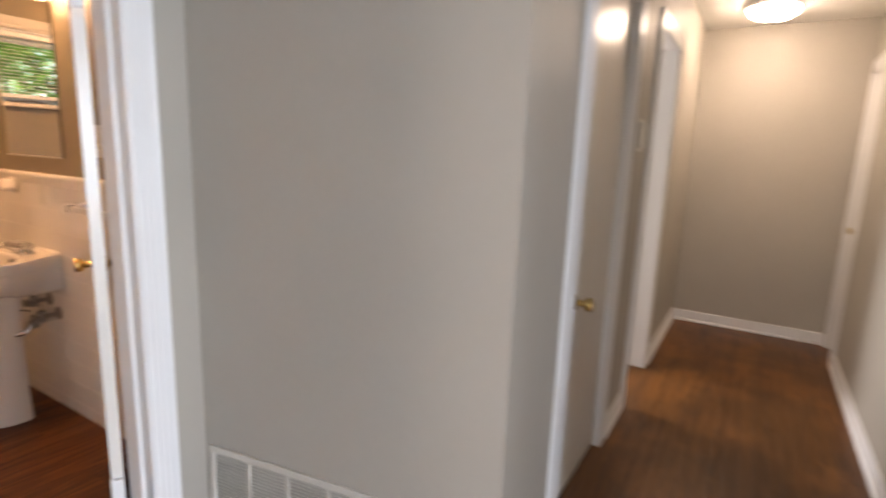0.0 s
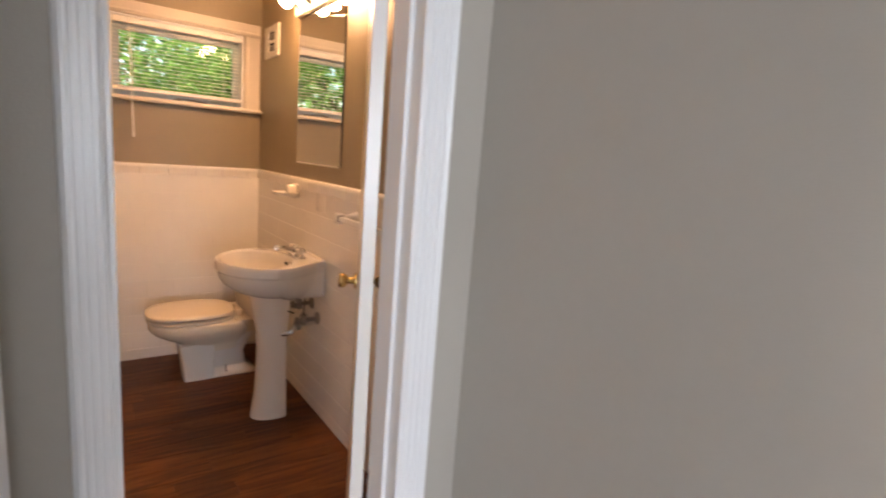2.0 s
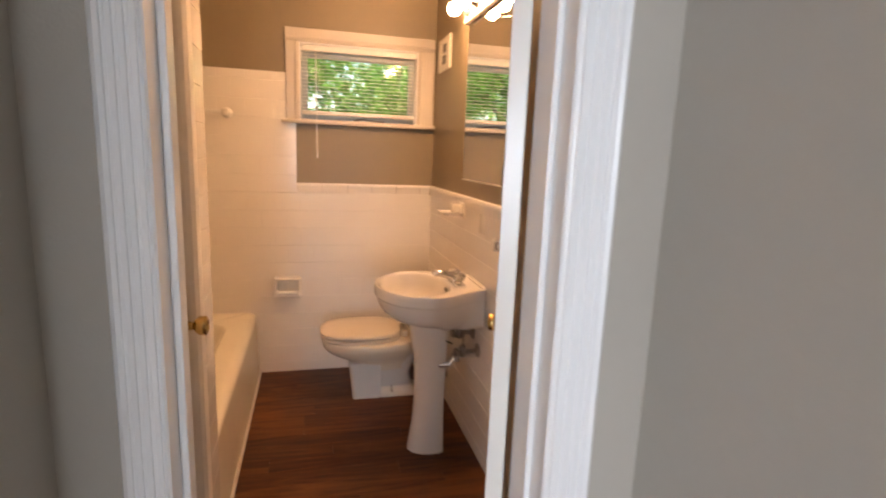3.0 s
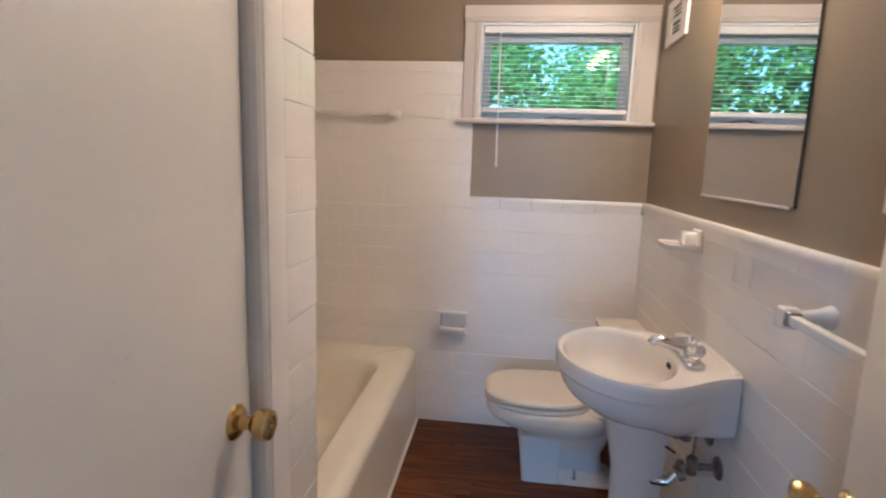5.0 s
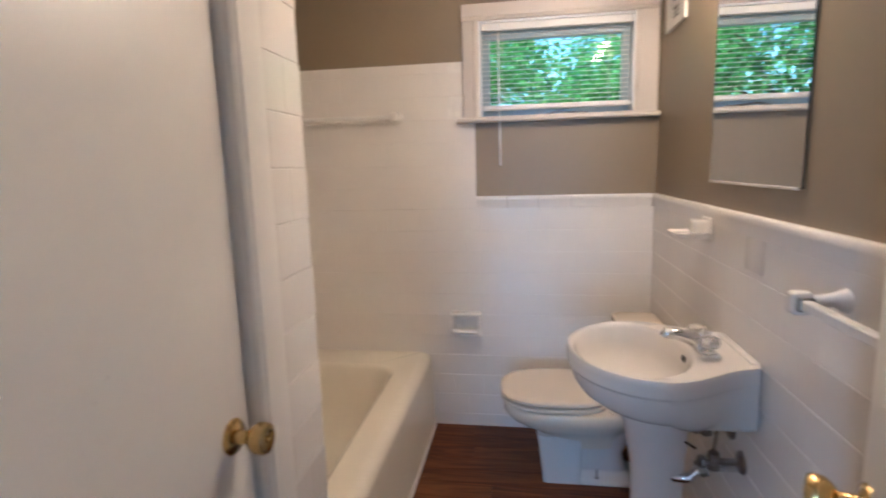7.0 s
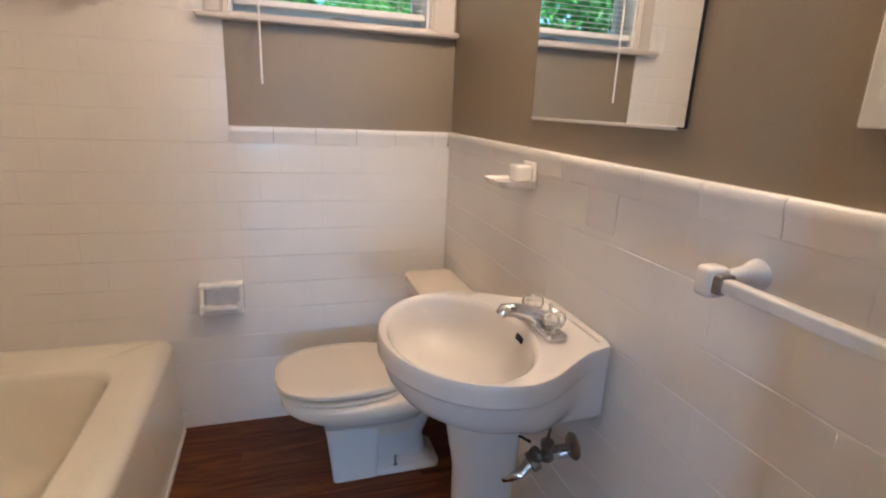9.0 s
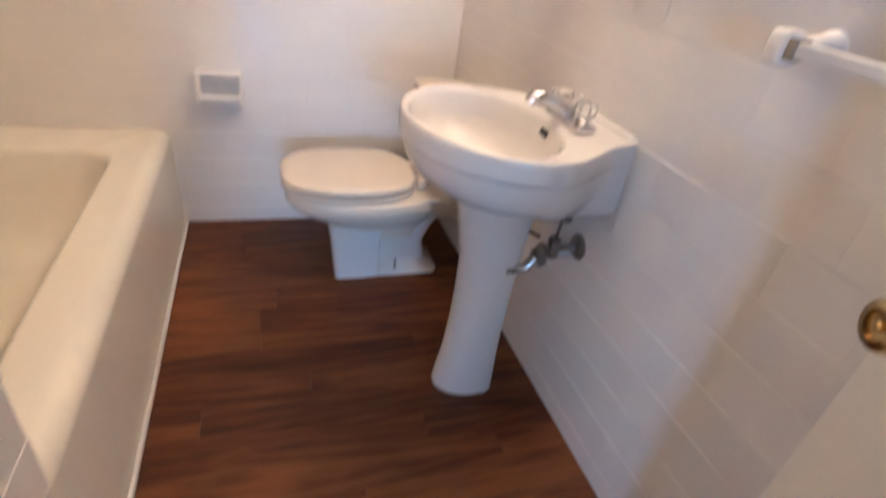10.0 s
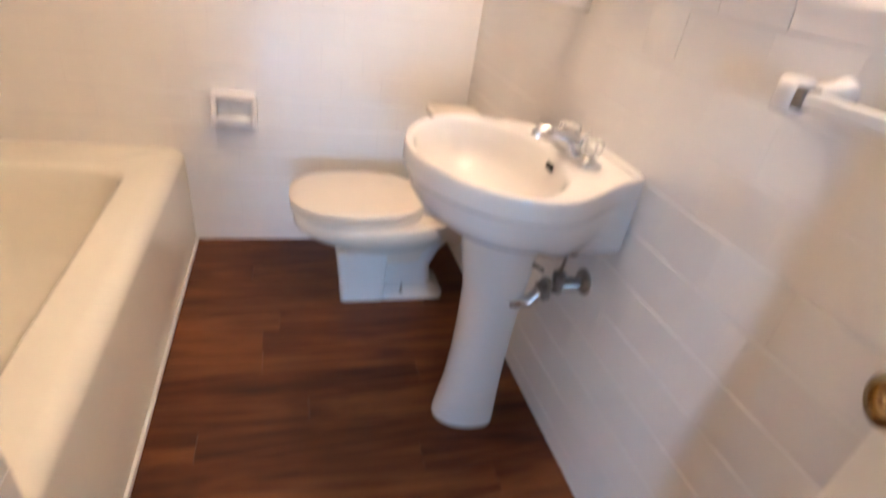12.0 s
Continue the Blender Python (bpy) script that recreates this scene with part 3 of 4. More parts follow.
def leafy(name, at, r, count, parent_label, seed, size=0.095):
    """A tree: a tapered forking trunk and a crown of many single leaves set in clumps."""
    rng = random.Random(seed)
    tree = thing(name, parent_label, "tree", "trees outside")
    tree.location = at
    limbs = bmesh.new()
    tips = []

    def grow(p, d, length, rad, depth):
        pts, rr = [p], [rad]
        q = Vector(p)
        for s in range(4):
            d = (d + Vector((rng.uniform(-.25, .25), rng.uniform(-.25, .25), rng.uniform(-.08, .18)))).normalized()
            q = q + d * length / 4
            pts.append(q.copy())
            rr.append(rad * (1 - 0.13 * (s + 1)))
            if depth > 0:
                tips.append(q.copy())
        tube(limbs, pts, rr, 8 if depth < 2 else 5)
        if depth < 3:
            for b in range(3 if depth else 5):
                a = rng.uniform(0, 6.28)
                nd = (d * 0.6 + Vector((math.cos(a), math.sin(a), rng.uniform(-.15, .5))) * 0.85).normalized()
                grow(q - d * length * rng.uniform(0, .35), nd, length * rng.uniform(.55, .8), rr[-1] * .75, depth + 1)

    grow(Vector((0, 0, 0)), Vector((0.05, 0.05, 1)), r * 0.55, 0.13, 0)
    part("trunk", limbs, BARK, tree, "dark forking trunk and limbs", 60)
    vs, fs = [], []
    for i in range(count):
        c = rng.choice(tips) + Vector((rng.gauss(0, .22), rng.gauss(0, .22), rng.gauss(0, .20)))
        u = Vector((rng.gauss(0, 1), rng.gauss(0, 1), rng.gauss(-.3, .6))).normalized()
        w = u.cross(Vector((rng.gauss(0, 1), rng.gauss(0, 1), rng.gauss(0, 1)))).normalized()
        s = size * rng.uniform(.6, 1.3)
        b = len(vs)
        nrm = u.cross(w) * s * 0.16
        vs += [c, c + u * s * .5 + w * s * .30 + nrm, c + u * s * 1.1, c + u * s * .5 - w * s * .30 + nrm]
        fs += [(b, b + 1, b + 2), (b, b + 2, b + 3)]
    me = bpy.data.meshes.new("crown")
    me.from_pydata([tuple(v) for v in vs], [], fs)
    me.materials.append(LEAF)
    cr = new("crown", me)
    cr.parent = tree
    tagged(cr, "bright green leafy crown with gaps", kind="stuff")
    return tree


leafy("tree", (-7.2, 2.6, -0.9), 3.6, 12000, "green broadleaf tree outside the window", 3)
leafy("tree", (-6.4, -0.4, -0.9), 3.6, 10000, "green broadleaf tree outside the window", 8)
leafy("tree", (-7.9, 1.2, -0.9), 4.2, 4500, "green broadleaf tree outside the window", 34)
leafy("tree", (-9.5, 5.2, -0.9), 5.0, 9000, "green broadleaf tree outside the window", 12, 0.10)
leafy("tree", (-11.0, 0.8, -0.9), 5.4, 9000, "green broadleaf tree outside the window", 21, 0.11)

# ---- bathtub ----
TX0, TX1, TY0, TY1, TZ = XW + 0.002, -2.009, YB + 0.002, 0.878, 0.400


def rrect(x0, x1, y0, y1, r, z, n=8):
    pts = []
    for cx, cy, a0 in ((x1 - r, y1 - r, 0), (x0 + r, y1 - r, 90), (x0 + r, y0 + r, 180), (x1 - r, y0 + r, 270)):
        for i in range(n + 1):
            a = radians(a0 + 90 * i / n)
            pts.append(Vector((cx + r * math.cos(a), cy + r * math.sin(a), z)))
    return pts


tub = thing("bathtub", "cream white enamelled alcove bathtub with a plain apron", "bathtub")
rings = [rrect(TX0, TX1, TY0, TY1 + 0.010, 0.004, 0.0), rrect(TX0, TX1, TY0, TY1 + 0.006, 0.004, TZ * 0.55), rrect(TX0, TX1, TY0, TY1, 0.004, TZ - 0.050)]
for k in range(7):
    a = radians(90 * k / 6)
    i = 0.052 * (1 - math.cos(a))
    rings.append(rrect(TX0, TX1, TY0 + i * 0.1, TY1 - i, 0.004 + i * 0.05, TZ - 0.045 + 0.045 * math.sin(a)))
for i, z in ((0, 0.0), (0.004, -0.001), (0.014, -0.008), (0.022, -0.024), (0.032, -0.08), (0.055, -0.20), (0.085, -0.29), (0.14, -0.335), (0.20, -0.342)):
    rings.append(rrect(TX0 + 0.175 + i, TX1 - 0.095 - i * 1.3, TY0 + 0.060 + i, TY1 - 0.128 - i, max(0.05, 0.13 - i * 0.4), TZ + z))
part("basin", loft(bmesh.new(), rings, True, True), ENAMEL, tub, "", 35)
part("toe_strip", B(TX0 + 0.02, TX1 - 0.01, TY1 + 0.011, TY1 + 0.021, 0.0, 0.020, bevel=0.003), PVC, tub, "white caulked strip along the floor")

# ---- pedestal sink ----
SX, SY, SZ = -2.420, 1.715, 0.834


def sink_outline(n=72):
    a, b, bw, yb = 0.256, 0.232, 0.150, YS - 0.003 - SY
    pts = [Vector((a * math.cos(-math.pi * i / 60), b * math.sin(-math.pi * i / 60), 0)) for i in range(61)]
    for i in range(1, 9):
        t = i / 8
        pts.append(Vector((-a + (a - bw) * (t * t * (3 - 2 * t)), (yb - 0.012) * t, 0)))
    pts += [Vector((-bw + 0.012, yb, 0)), Vector((bw - 0.012, yb, 0))]
    for i in range(8, 0, -1):
        t = i / 8
        pts.append(Vector((a - (a - bw) * (t * t * (3 - 2 * t)), (yb - 0.012) * t, 0)))
    out, seg = [], [(p, pts[(i + 1) % len(pts)]) for i, p in enumerate(pts)]
    total = sum((q - p).length for p, q in seg)
    for k in range(n):
        d = total * k / n
        for p, q in seg:
            l = (q - p).length
            if d <= l:
                out.append(p.lerp(q, d / max(l, 1e-9)))
                break
            d -= l
    return out


OUT = sink_outline()
YBK = YS - 0.003 - SY


def sink_ring(f, z, g=None):
    """The outline drawn in by f towards a point near the wall, at height z."""
    c = Vector((0, 0.06, 0))
    s = [max(0.0, p.y / YBK) ** 0.7 for p in OUT]
    return [Vector((SX + c.x + (p.x - c.x) * (f + (min(f + 0.55, 0.99) - f) * k if f < 0.99 else f), SY + (p.y if p.y >= YBK - 0.013 else c.y + (p.y - c.y) * (g or f)), z)) for p, k in zip(OUT, s)]


def bowl_ring(a, b, z, cy=-0.055):
    res = []
    for p in OUT:
        t = math.atan2(p.y - cy, p.x)
        res.append(Vector((SX + a * math.cos(t), SY + cy + b * math.sin(t), z)))
    return res


sink = thing("pedestal_sink", "white porcelain pedestal sink against the tiled wall", "sink")
rings = [sink_ring(0.38, SZ - 0.180), sink_ring(0.55, SZ - 0.168), sink_ring(0.74, SZ - 0.146), sink_ring(0.87, SZ - 0.118), sink_ring(0.93, SZ - 0.092), sink_ring(0.957, SZ - 0.068), sink_ring(0.967, SZ - 0.054), sink_ring(0.985, SZ - 0.049), sink_ring(0.998, SZ - 0.044),
         sink_ring(1.0, SZ - 0.018), sink_ring(0.998, SZ - 0.008), sink_ring(0.988, SZ - 0.001), sink_ring(0.975, SZ),
         bowl_ring(0.230, 0.163, SZ - 0.001), bowl_ring(0.224, 0.157, SZ - 0.005), bowl_ring(0.219, 0.152, SZ - 0.016), bowl_ring(0.208, 0.142, SZ - 0.055), bowl_ring(0.197, 0.133, SZ - 0.078), bowl_ring(0.178, 0.120, SZ - 0.099), bowl_ring(0.148, 0.100, SZ - 0.116),
         bowl_ring(0.110, 0.078, SZ - 0.128), bowl_ring(0.050, 0.036, SZ - 0.138), bowl_ring(0.024, 0.020, SZ - 0.140)]
part("basin", loft(bmesh.new(), rings), PORCELAIN, sink, "", 32)
part("back_ledge", B(SX - 0.125, SX + 0.125, YS - 0.026, YS - 0.004, SZ - 0.010, SZ + 0.006, bevel=0.005, seg=3), PORCELAIN, sink, "", 40)
part("drain", turned(bmesh.new(), [(0.024, SZ - 0.1398), (0.023, SZ - 0.137), (0.015, SZ - 0.138), (0.004, SZ - 0.139)], Matrix.Translation((SX, SY - 0.055, 0)), 18), CHROME, sink, "chrome drain ring", 40)
# Solid dark block; its colour stands for the shade inside the overflow hole.
part("overflow", B(-0.018, 0.018, -0.003, 0.003, -0.008, 0.008, bevel=0.0028), DARK, sink, "dark overflow slot").matrix_basis = pose(SX + 0.01, SY - 0.055 + 0.1485, SZ - 0.030, -18)


PCX = SX - 0.036


def ped_ring(w, f, b, z):
    """D-shaped section: half width w, reaching f to the front and b to the back."""
    pts = []
    for i in range(25):
        a = math.pi * i / 24
        pts.append(Vector((PCX - w * math.cos(a), 1.765 - f * math.sin(a), z)))
    for x, y in ((w, b * 0.6), (w * 0.85, b), (0, b), (-w * 0.85, b), (-w, b * 0.6)):
        pts.append(Vector((PCX + x, 1.765 + y, z)))
    return pts


rings = [ped_ring(0.074, 0.108, 0.055, 0.0), ped_ring(0.075, 0.109, 0.055, 0.012), ped_ring(0.073, 0.102, 0.054, 0.06), ped_ring(0.069, 0.090, 0.052, 0.14), ped_ring(0.069, 0.084, 0.050, 0.24), ped_ring(0.071, 0.082, 0.050, 0.34),
         ped_ring(0.073, 0.085, 0.052, 0.45), ped_ring(0.084, 0.105, 0.055, 0.56), ped_ring(0.094, 0.125, 0.058, 0.66), ped_ring(0.096, 0.130, 0.058, 0.69)]
part("pedestal", loft(bmesh.new(), rings), PORCELAIN, sink, "slender waisted pedestal", 45)

faucet = thing("faucet", "chrome two-handle faucet with clear acrylic knobs on the sink", "faucet")
FX, FY = SX + 0.030, SY + 0.135
part("base_plate", B(FX - 0.078, FX + 0.078, FY - 0.024, FY + 0.024, SZ - 0.001, SZ + 0.018, bevel=0.008, seg=3), CHROME, faucet, "", 40)
part("spout", tube(bmesh.new(), [(FX, FY, SZ + 0.012), (FX, FY - 0.008, SZ + 0.026), (FX, FY - 0.035, SZ + 0.040), (FX, FY - 0.070, SZ + 0.050), (FX, FY - 0.098, SZ + 0.053), (FX, FY - 0.106, SZ + 0.042)], [0.022, 0.022, 0.019, 0.016, 0.015, 0.013], 14), CHROME, faucet, "short curved chrome spout", 60)
for sx in (-0.051, 0.051):
    h = part("handle", turned(bmesh.new(), [(0.018, SZ + 0.016), (0.014, SZ + 0.024), (0.010, SZ + 0.028)], Matrix.Translation((FX + sx, FY, 0)), 16), CHROME, faucet, "", 40)
    bm = bmesh.new()
    prof = [(0.010, 0.027), (0.020, 0.031), (0.024, 0.044), (0.021, 0.058), (0.010, 0.062)]
    rings = [[Vector((FX + sx + r * (1 + 0.10 * (i % 2)) * math.cos(2 * math.pi * i / 16), FY + r * (1 + 0.10 * (i % 2)) * math.sin(2 * math.pi * i / 16), SZ + z)) for i in range(16)] for r, z in prof]
    part("acrylic_knob", loft(bm, rings), CRYSTAL, h, "clear fluted acrylic knob")
part("lift_rod", turned(bmesh.new(), [(0.003, SZ + 0.015), (0.003, SZ + 0.050), (0.006, SZ + 0.054), (0.004, SZ + 0.060)], Matrix.Translation((FX, FY + 0.018, 0)), 10), CHROME, faucet)

pipes = thing("sink_plumbing", "tarnished shut-off valves and chrome trap under the sink", "plumbing")
PX = SX + 0.045
for dx, dz, out in ((0.0, 0.515, 0.075), (-0.085, 0.575, 0.070)):
    x = PX + dx
    part("flange", turned(bmesh.new(), [(0.034, 0), (0.034, 0.003), (0.026, 0.010), (0.013, 0.014)], axis((x, YS, dz), (0, -1, 0)), 20), OLD_METAL, pipes, "", 40)
    part("stub", tube(bmesh.new(), [(x, YS, dz), (x, YS - out, dz)], 0.010, 12), OLD_METAL, pipes, "", 40)
    part("valve_body", turned(bmesh.new(), [(0.013, -0.026), (0.018, -0.022), (0.018, -0.008), (0.014, -0.004), (0.014, 0.010), (0.017, 0.012), (0.017, 0.026), (0.012, 0.030)], axis((x, YS - out, dz), (0, 0, 1)), 8), OLD_METAL, pipes)
    part("valve_handle", turned(bmesh.new(), [(0.005, 0.010), (0.005, 0.026), (0.019, 0.028), (0.021, 0.034), (0.018, 0.040), (0.006, 0.041)], axis((x, YS - out, dz), (0.2, -1, 0)), 9), OLD_METAL, pipes)
    part("supply_tube", tube(bmesh.new(), [(x, YS - out, dz + 0.028), (x + 0.006, YS - out, dz + 0.07), (x - 0.010, YS - out + 0.012, 0.66), (FX - 0.03, FY + 0.02, 0.72)], 0.0052, 8), OLD_METAL, pipes, "", 60)
TP = SX + 0.035
part("trap_pipe", tube(bmesh.new(), [(SX, 1.70, 0.60), (SX + 0.012, 1.75, 0.47), (SX + 0.025, 1.790, 0.445), (TP, 1.832, 0.450), (TP, 1.850, 0.475), (TP, 1.880, 0.492), (TP, YS, 0.495)], 0.015, 12), CHROME, pipes, "dull chrome drain trap", 60)
part("slip_nut", turned(bmesh.new(), [(0.020, -0.012), (0.025, -0.010), (0.025, 0.010), (0.020, 0.012)], axis((TP, 1.862, 0.484), (0, 1, 0.5)), 8), OLD_METAL, pipes)
part("pop_up_lever", tube(bmesh.new(), [(SX + 0.004, 1.78, 0.575), (SX + 0.062, 1.835, 0.560)], 0.0035, 6), DARK, pipes, "thin dark pop-up lever")

# ---- toilet ----
toilet = thing("toilet", "bone-coloured low-profile toilet, lid closed", "toilet")
QX = -3.100


def egg(hw, y0, y1, z, n=48, sq=2.75):
    cy, hl = (y0 + y1) / 2, (y1 - y0) / 2
    pts = []
    for i in range(n):
        a = 2 * math.pi * i / n
        c, s = math.cos(a), math.sin(a)
        w = hw * (1 - 0.06 * max(0.0, -s))
        pts.append(Vector((QX + w * math.copysign(abs(c) ** (2 / sq), c), cy + hl * math.copysign(abs(s) ** (2 / sq), s), z)))
    return pts


rings = [egg(0.088, 1.45, 1.76, 0.165), egg(0.098, 1.43, 1.775, 0.205), egg(0.118, 1.395, 1.785, 0.232), egg(0.155, 1.335, 1.80, 0.262), egg(0.180, 1.292, 1.815, 0.290), egg(0.189, 1.276, 1.825, 0.306), egg(0.194, 1.269, 1.825, 0.318), egg(0.195, 1.268, 1.825, 0.346), egg(0.191, 1.271, 1.825, 0.355), egg(0.184, 1.277, 1.82, 0.359)]
part("bowl", loft(bmesh.new(), rings), BONE, toilet, "", 50)
rings = [egg(0.180, 1.268, 1.715, 0.3595), egg(0.188, 1.258, 1.718, 0.367), egg(0.188, 1.258, 1.718, 0.378), egg(0.182, 1.264, 1.716, 0.382), egg(0.174, 1.275, 1.71, 0.384)]
part("seat", loft(bmesh.new(), rings), BONE, toilet, "closed bone seat ring", 40)
# Near-black sheet filling the gap, in place of the shade between seat and lid.
part("lid_gap_shade", loft(bmesh.new(), [egg(0.172, 1.280, 1.70, 0.3842), egg(0.172, 1.280, 1.70, 0.3895)]), DARK, toilet, "dark sheet for the shade under the lid")
rings = [egg(0.180, 1.268, 1.712, 0.390), egg(0.190, 1.256, 1.716, 0.393), egg(0.190, 1.256, 1.716, 0.403), egg(0.184, 1.263, 1.712, 0.410), egg(0.160, 1.285, 1.695, 0.414)]
part("lid", loft(bmesh.new(), rings), BONE, toilet, "closed bone lid", 40)
for dx in (-0.07, 0.07):
    part("seat_hinge", B(QX + dx - 0.016, QX + dx + 0.016, 1.716, 1.752, 0.3625, 0.402, bevel=0.006), BONE, toilet)
part("front_column", loft(bmesh.new(), [rrect(QX - 0.092, QX + 0.092, 1.438, 1.600, 0.018, 0.0, 4), rrect(QX - 0.090, QX + 0.090, 1.436, 1.598, 0.018, 0.03, 4), rrect(QX - 0.095, QX + 0.095, 1.420, 1.602, 0.020, 0.165, 4), rrect(QX - 0.100, QX + 0.100, 1.412, 1.61, 0.022, 0.218, 4)]), PORCELAIN, toilet, "boxy white foot front", 40)
part("foot", loft(bmesh.new(), [rrect(QX - 0.090, QX + 0.090, 1.58, 1.835, 0.03, 0.0, 5), rrect(QX - 0.090, QX + 0.090, 1.58, 1.835, 0.03, 0.016, 5), rrect(QX - 0.080, QX + 0.080, 1.58, 1.825, 0.03, 0.026, 5), rrect(QX - 0.055, QX + 0.055, 1.58, 1.79, 0.03, 0.05, 5), rrect(QX - 0.060, QX + 0.060, 1.58, 1.775, 0.03, 0.13, 5), rrect(QX - 0.085, QX + 0.085, 1.56, 1.80, 0.03, 0.22, 5), rrect(QX - 0.11, QX + 0.11, 1.54, 1.86, 0.03, 0.30, 5)]), PORCELAIN, toilet, "", 45)
for dx in (-0.072, 0.072):
    part("floor_bolt", turned(bmesh.new(), [(0.011, 0.022), (0.011, 0.030), (0.004, 0.032), (0.004, 0.062), (0.002, 0.066)], Matrix.Translation((QX + dx, 1.665, 0)), 8), OLD_METAL, toilet, "rusty floor bolt", 40)
part("deck", loft(bmesh.new(), [rrect(QX - 0.12, QX + 0.12, 1.70, 1.935, 0.03, 0.27, 5), rrect(QX - 0.16, QX + 0.16, 1.70, 1.94, 0.03, 0.33, 5), rrect(QX - 0.165, QX + 0.165, 1.70, 1.94, 0.03, 0.362, 5)]), BONE, toilet, "", 45)
part("tank", loft(bmesh.new(), [rrect(QX - 0.20, QX + 0.20, 1.785, 1.948, 0.03, 0.362, 5), rrect(QX - 0.235, QX + 0.235, 1.778, 1.950, 0.03, 0.42, 5), rrect(QX - 0.245, QX + 0.245, 1.772, 1.950, 0.03, 0.630, 5)]), BONE, toilet, "", 45)
part("tank_lid", loft(bmesh.new(), [rrect(QX - 0.268, QX + 0.250, 1.765, 1.953, 0.03, 0.632, 5), rrect(QX - 0.275, QX + 0.256, 1.760, 1.955, 0.032, 0.638, 5), rrect(QX - 0.275, QX + 0.256, 1.760, 1.955, 0.032, 0.660, 5), rrect(QX - 0.266, QX + 0.248, 1.768, 1.951, 0.03, 0.667, 5)]), BONE, toilet, "bone tank lid", 40)
part("supply_valve", turned(bmesh.new(), [(0.024, 0), (0.024, 0.004), (0.009, 0.008), (0.009, 0.045), (0.015, 0.048), (0.015, 0.072), (0.008, 0.075)], axis((QX + 0.19, YS, 0.17), (0, -1, 0)), 12), OLD_METAL, toilet, "tarnished shut-off valve", 40)
part("supply_line", tube(bmesh.new(), [(QX + 0.19, YS - 0.06, 0.17), (QX + 0.19, YS - 0.06, 0.24), (QX + 0.17, YS - 0.07, 0.32), (QX + 0.17, YS - 0.08, 0.37)], 0.005, 8), OLD_METAL, toilet, "", 60)

# ---- fittings on the walls ----
tp = thing("paper_holder", "white ceramic toilet paper holder set in the tile", "paper holder")
px, y0, y1, z0, z1 = XW, 0.988, 1.146, 0.499, 0.625
for a, b, c, d in ((y0, y1, z1 - 0.018, z1), (y0, y1, z0, z0 + 0.018), (y0, y0 + 0.018, z0 + 0.018, z1 - 0.018), (y1 - 0.018, y1, z0 + 0.018, z1 - 0.018)):
    part("frame_bar", B(px - 0.004, px + 0.044, a, b, c, d, bevel=0.006, seg=3), TILE, tp, "", 40)
part("recess", B(px - 0.004, px + 0.003, y0 + 0.02, y1 - 0.02, z0 + 0.02, z1 - 0.02), GROUT, tp, "shaded recess")
for y in (y0 + 0.008, y1 - 0.022):
    part("bracket", B(px + 0.036, px + 0.070, y, y + 0.014, z0 + 0.020, z0 + 0.052, bevel=0.005, seg=2), TILE, tp)
part("roller", tube(bmesh.new(), [(px + 0.056, y0 + 0.018, z0 + 0.034), (px + 0.056, y1 - 0.018, z0 + 0.034)], 0.013, 14), PVC, tp, "white plastic roller", 40)

soap = thing("soap_dish", "white ceramic soap and cup holder on the tile", "soap dish")
part("plate", B(-2.765, -2.690, YS - 0.014, YS, 1.098, 1.176, bevel=0.005, seg=3), TILE, soap, "", 40)
part("neck", B(-2.755, -2.700, YS - 0.060, YS - 0.012, 1.122, 1.168, bevel=0.010, seg=3), TILE, soap, "", 40)
part("tray", loft(bmesh.new(), [rrect(-2.790, -2.665, YS - 0.115, YS - 0.012, 0.03, 1.110, 5), rrect(-2.797, -2.658, YS - 0.122, YS - 0.012, 0.03, 1.122, 5), rrect(-2.797, -2.658, YS - 0.122, YS - 0.012, 0.03, 1.128, 5), rrect(-2.788, -2.667, YS - 0.113, YS - 0.016, 0.025, 1.123, 5)]), TILE, soap, "shallow tray", 40)


patch = thing("proud_plate", "flat white ceramic plate, slightly proud of the tile", "tile plate")
part("plate", B(-2.438, -2.328, YS - 0.0025, YS, 1.062, 1.172, bevel=0.0015, seg=2), TILE, patch, "", 40)


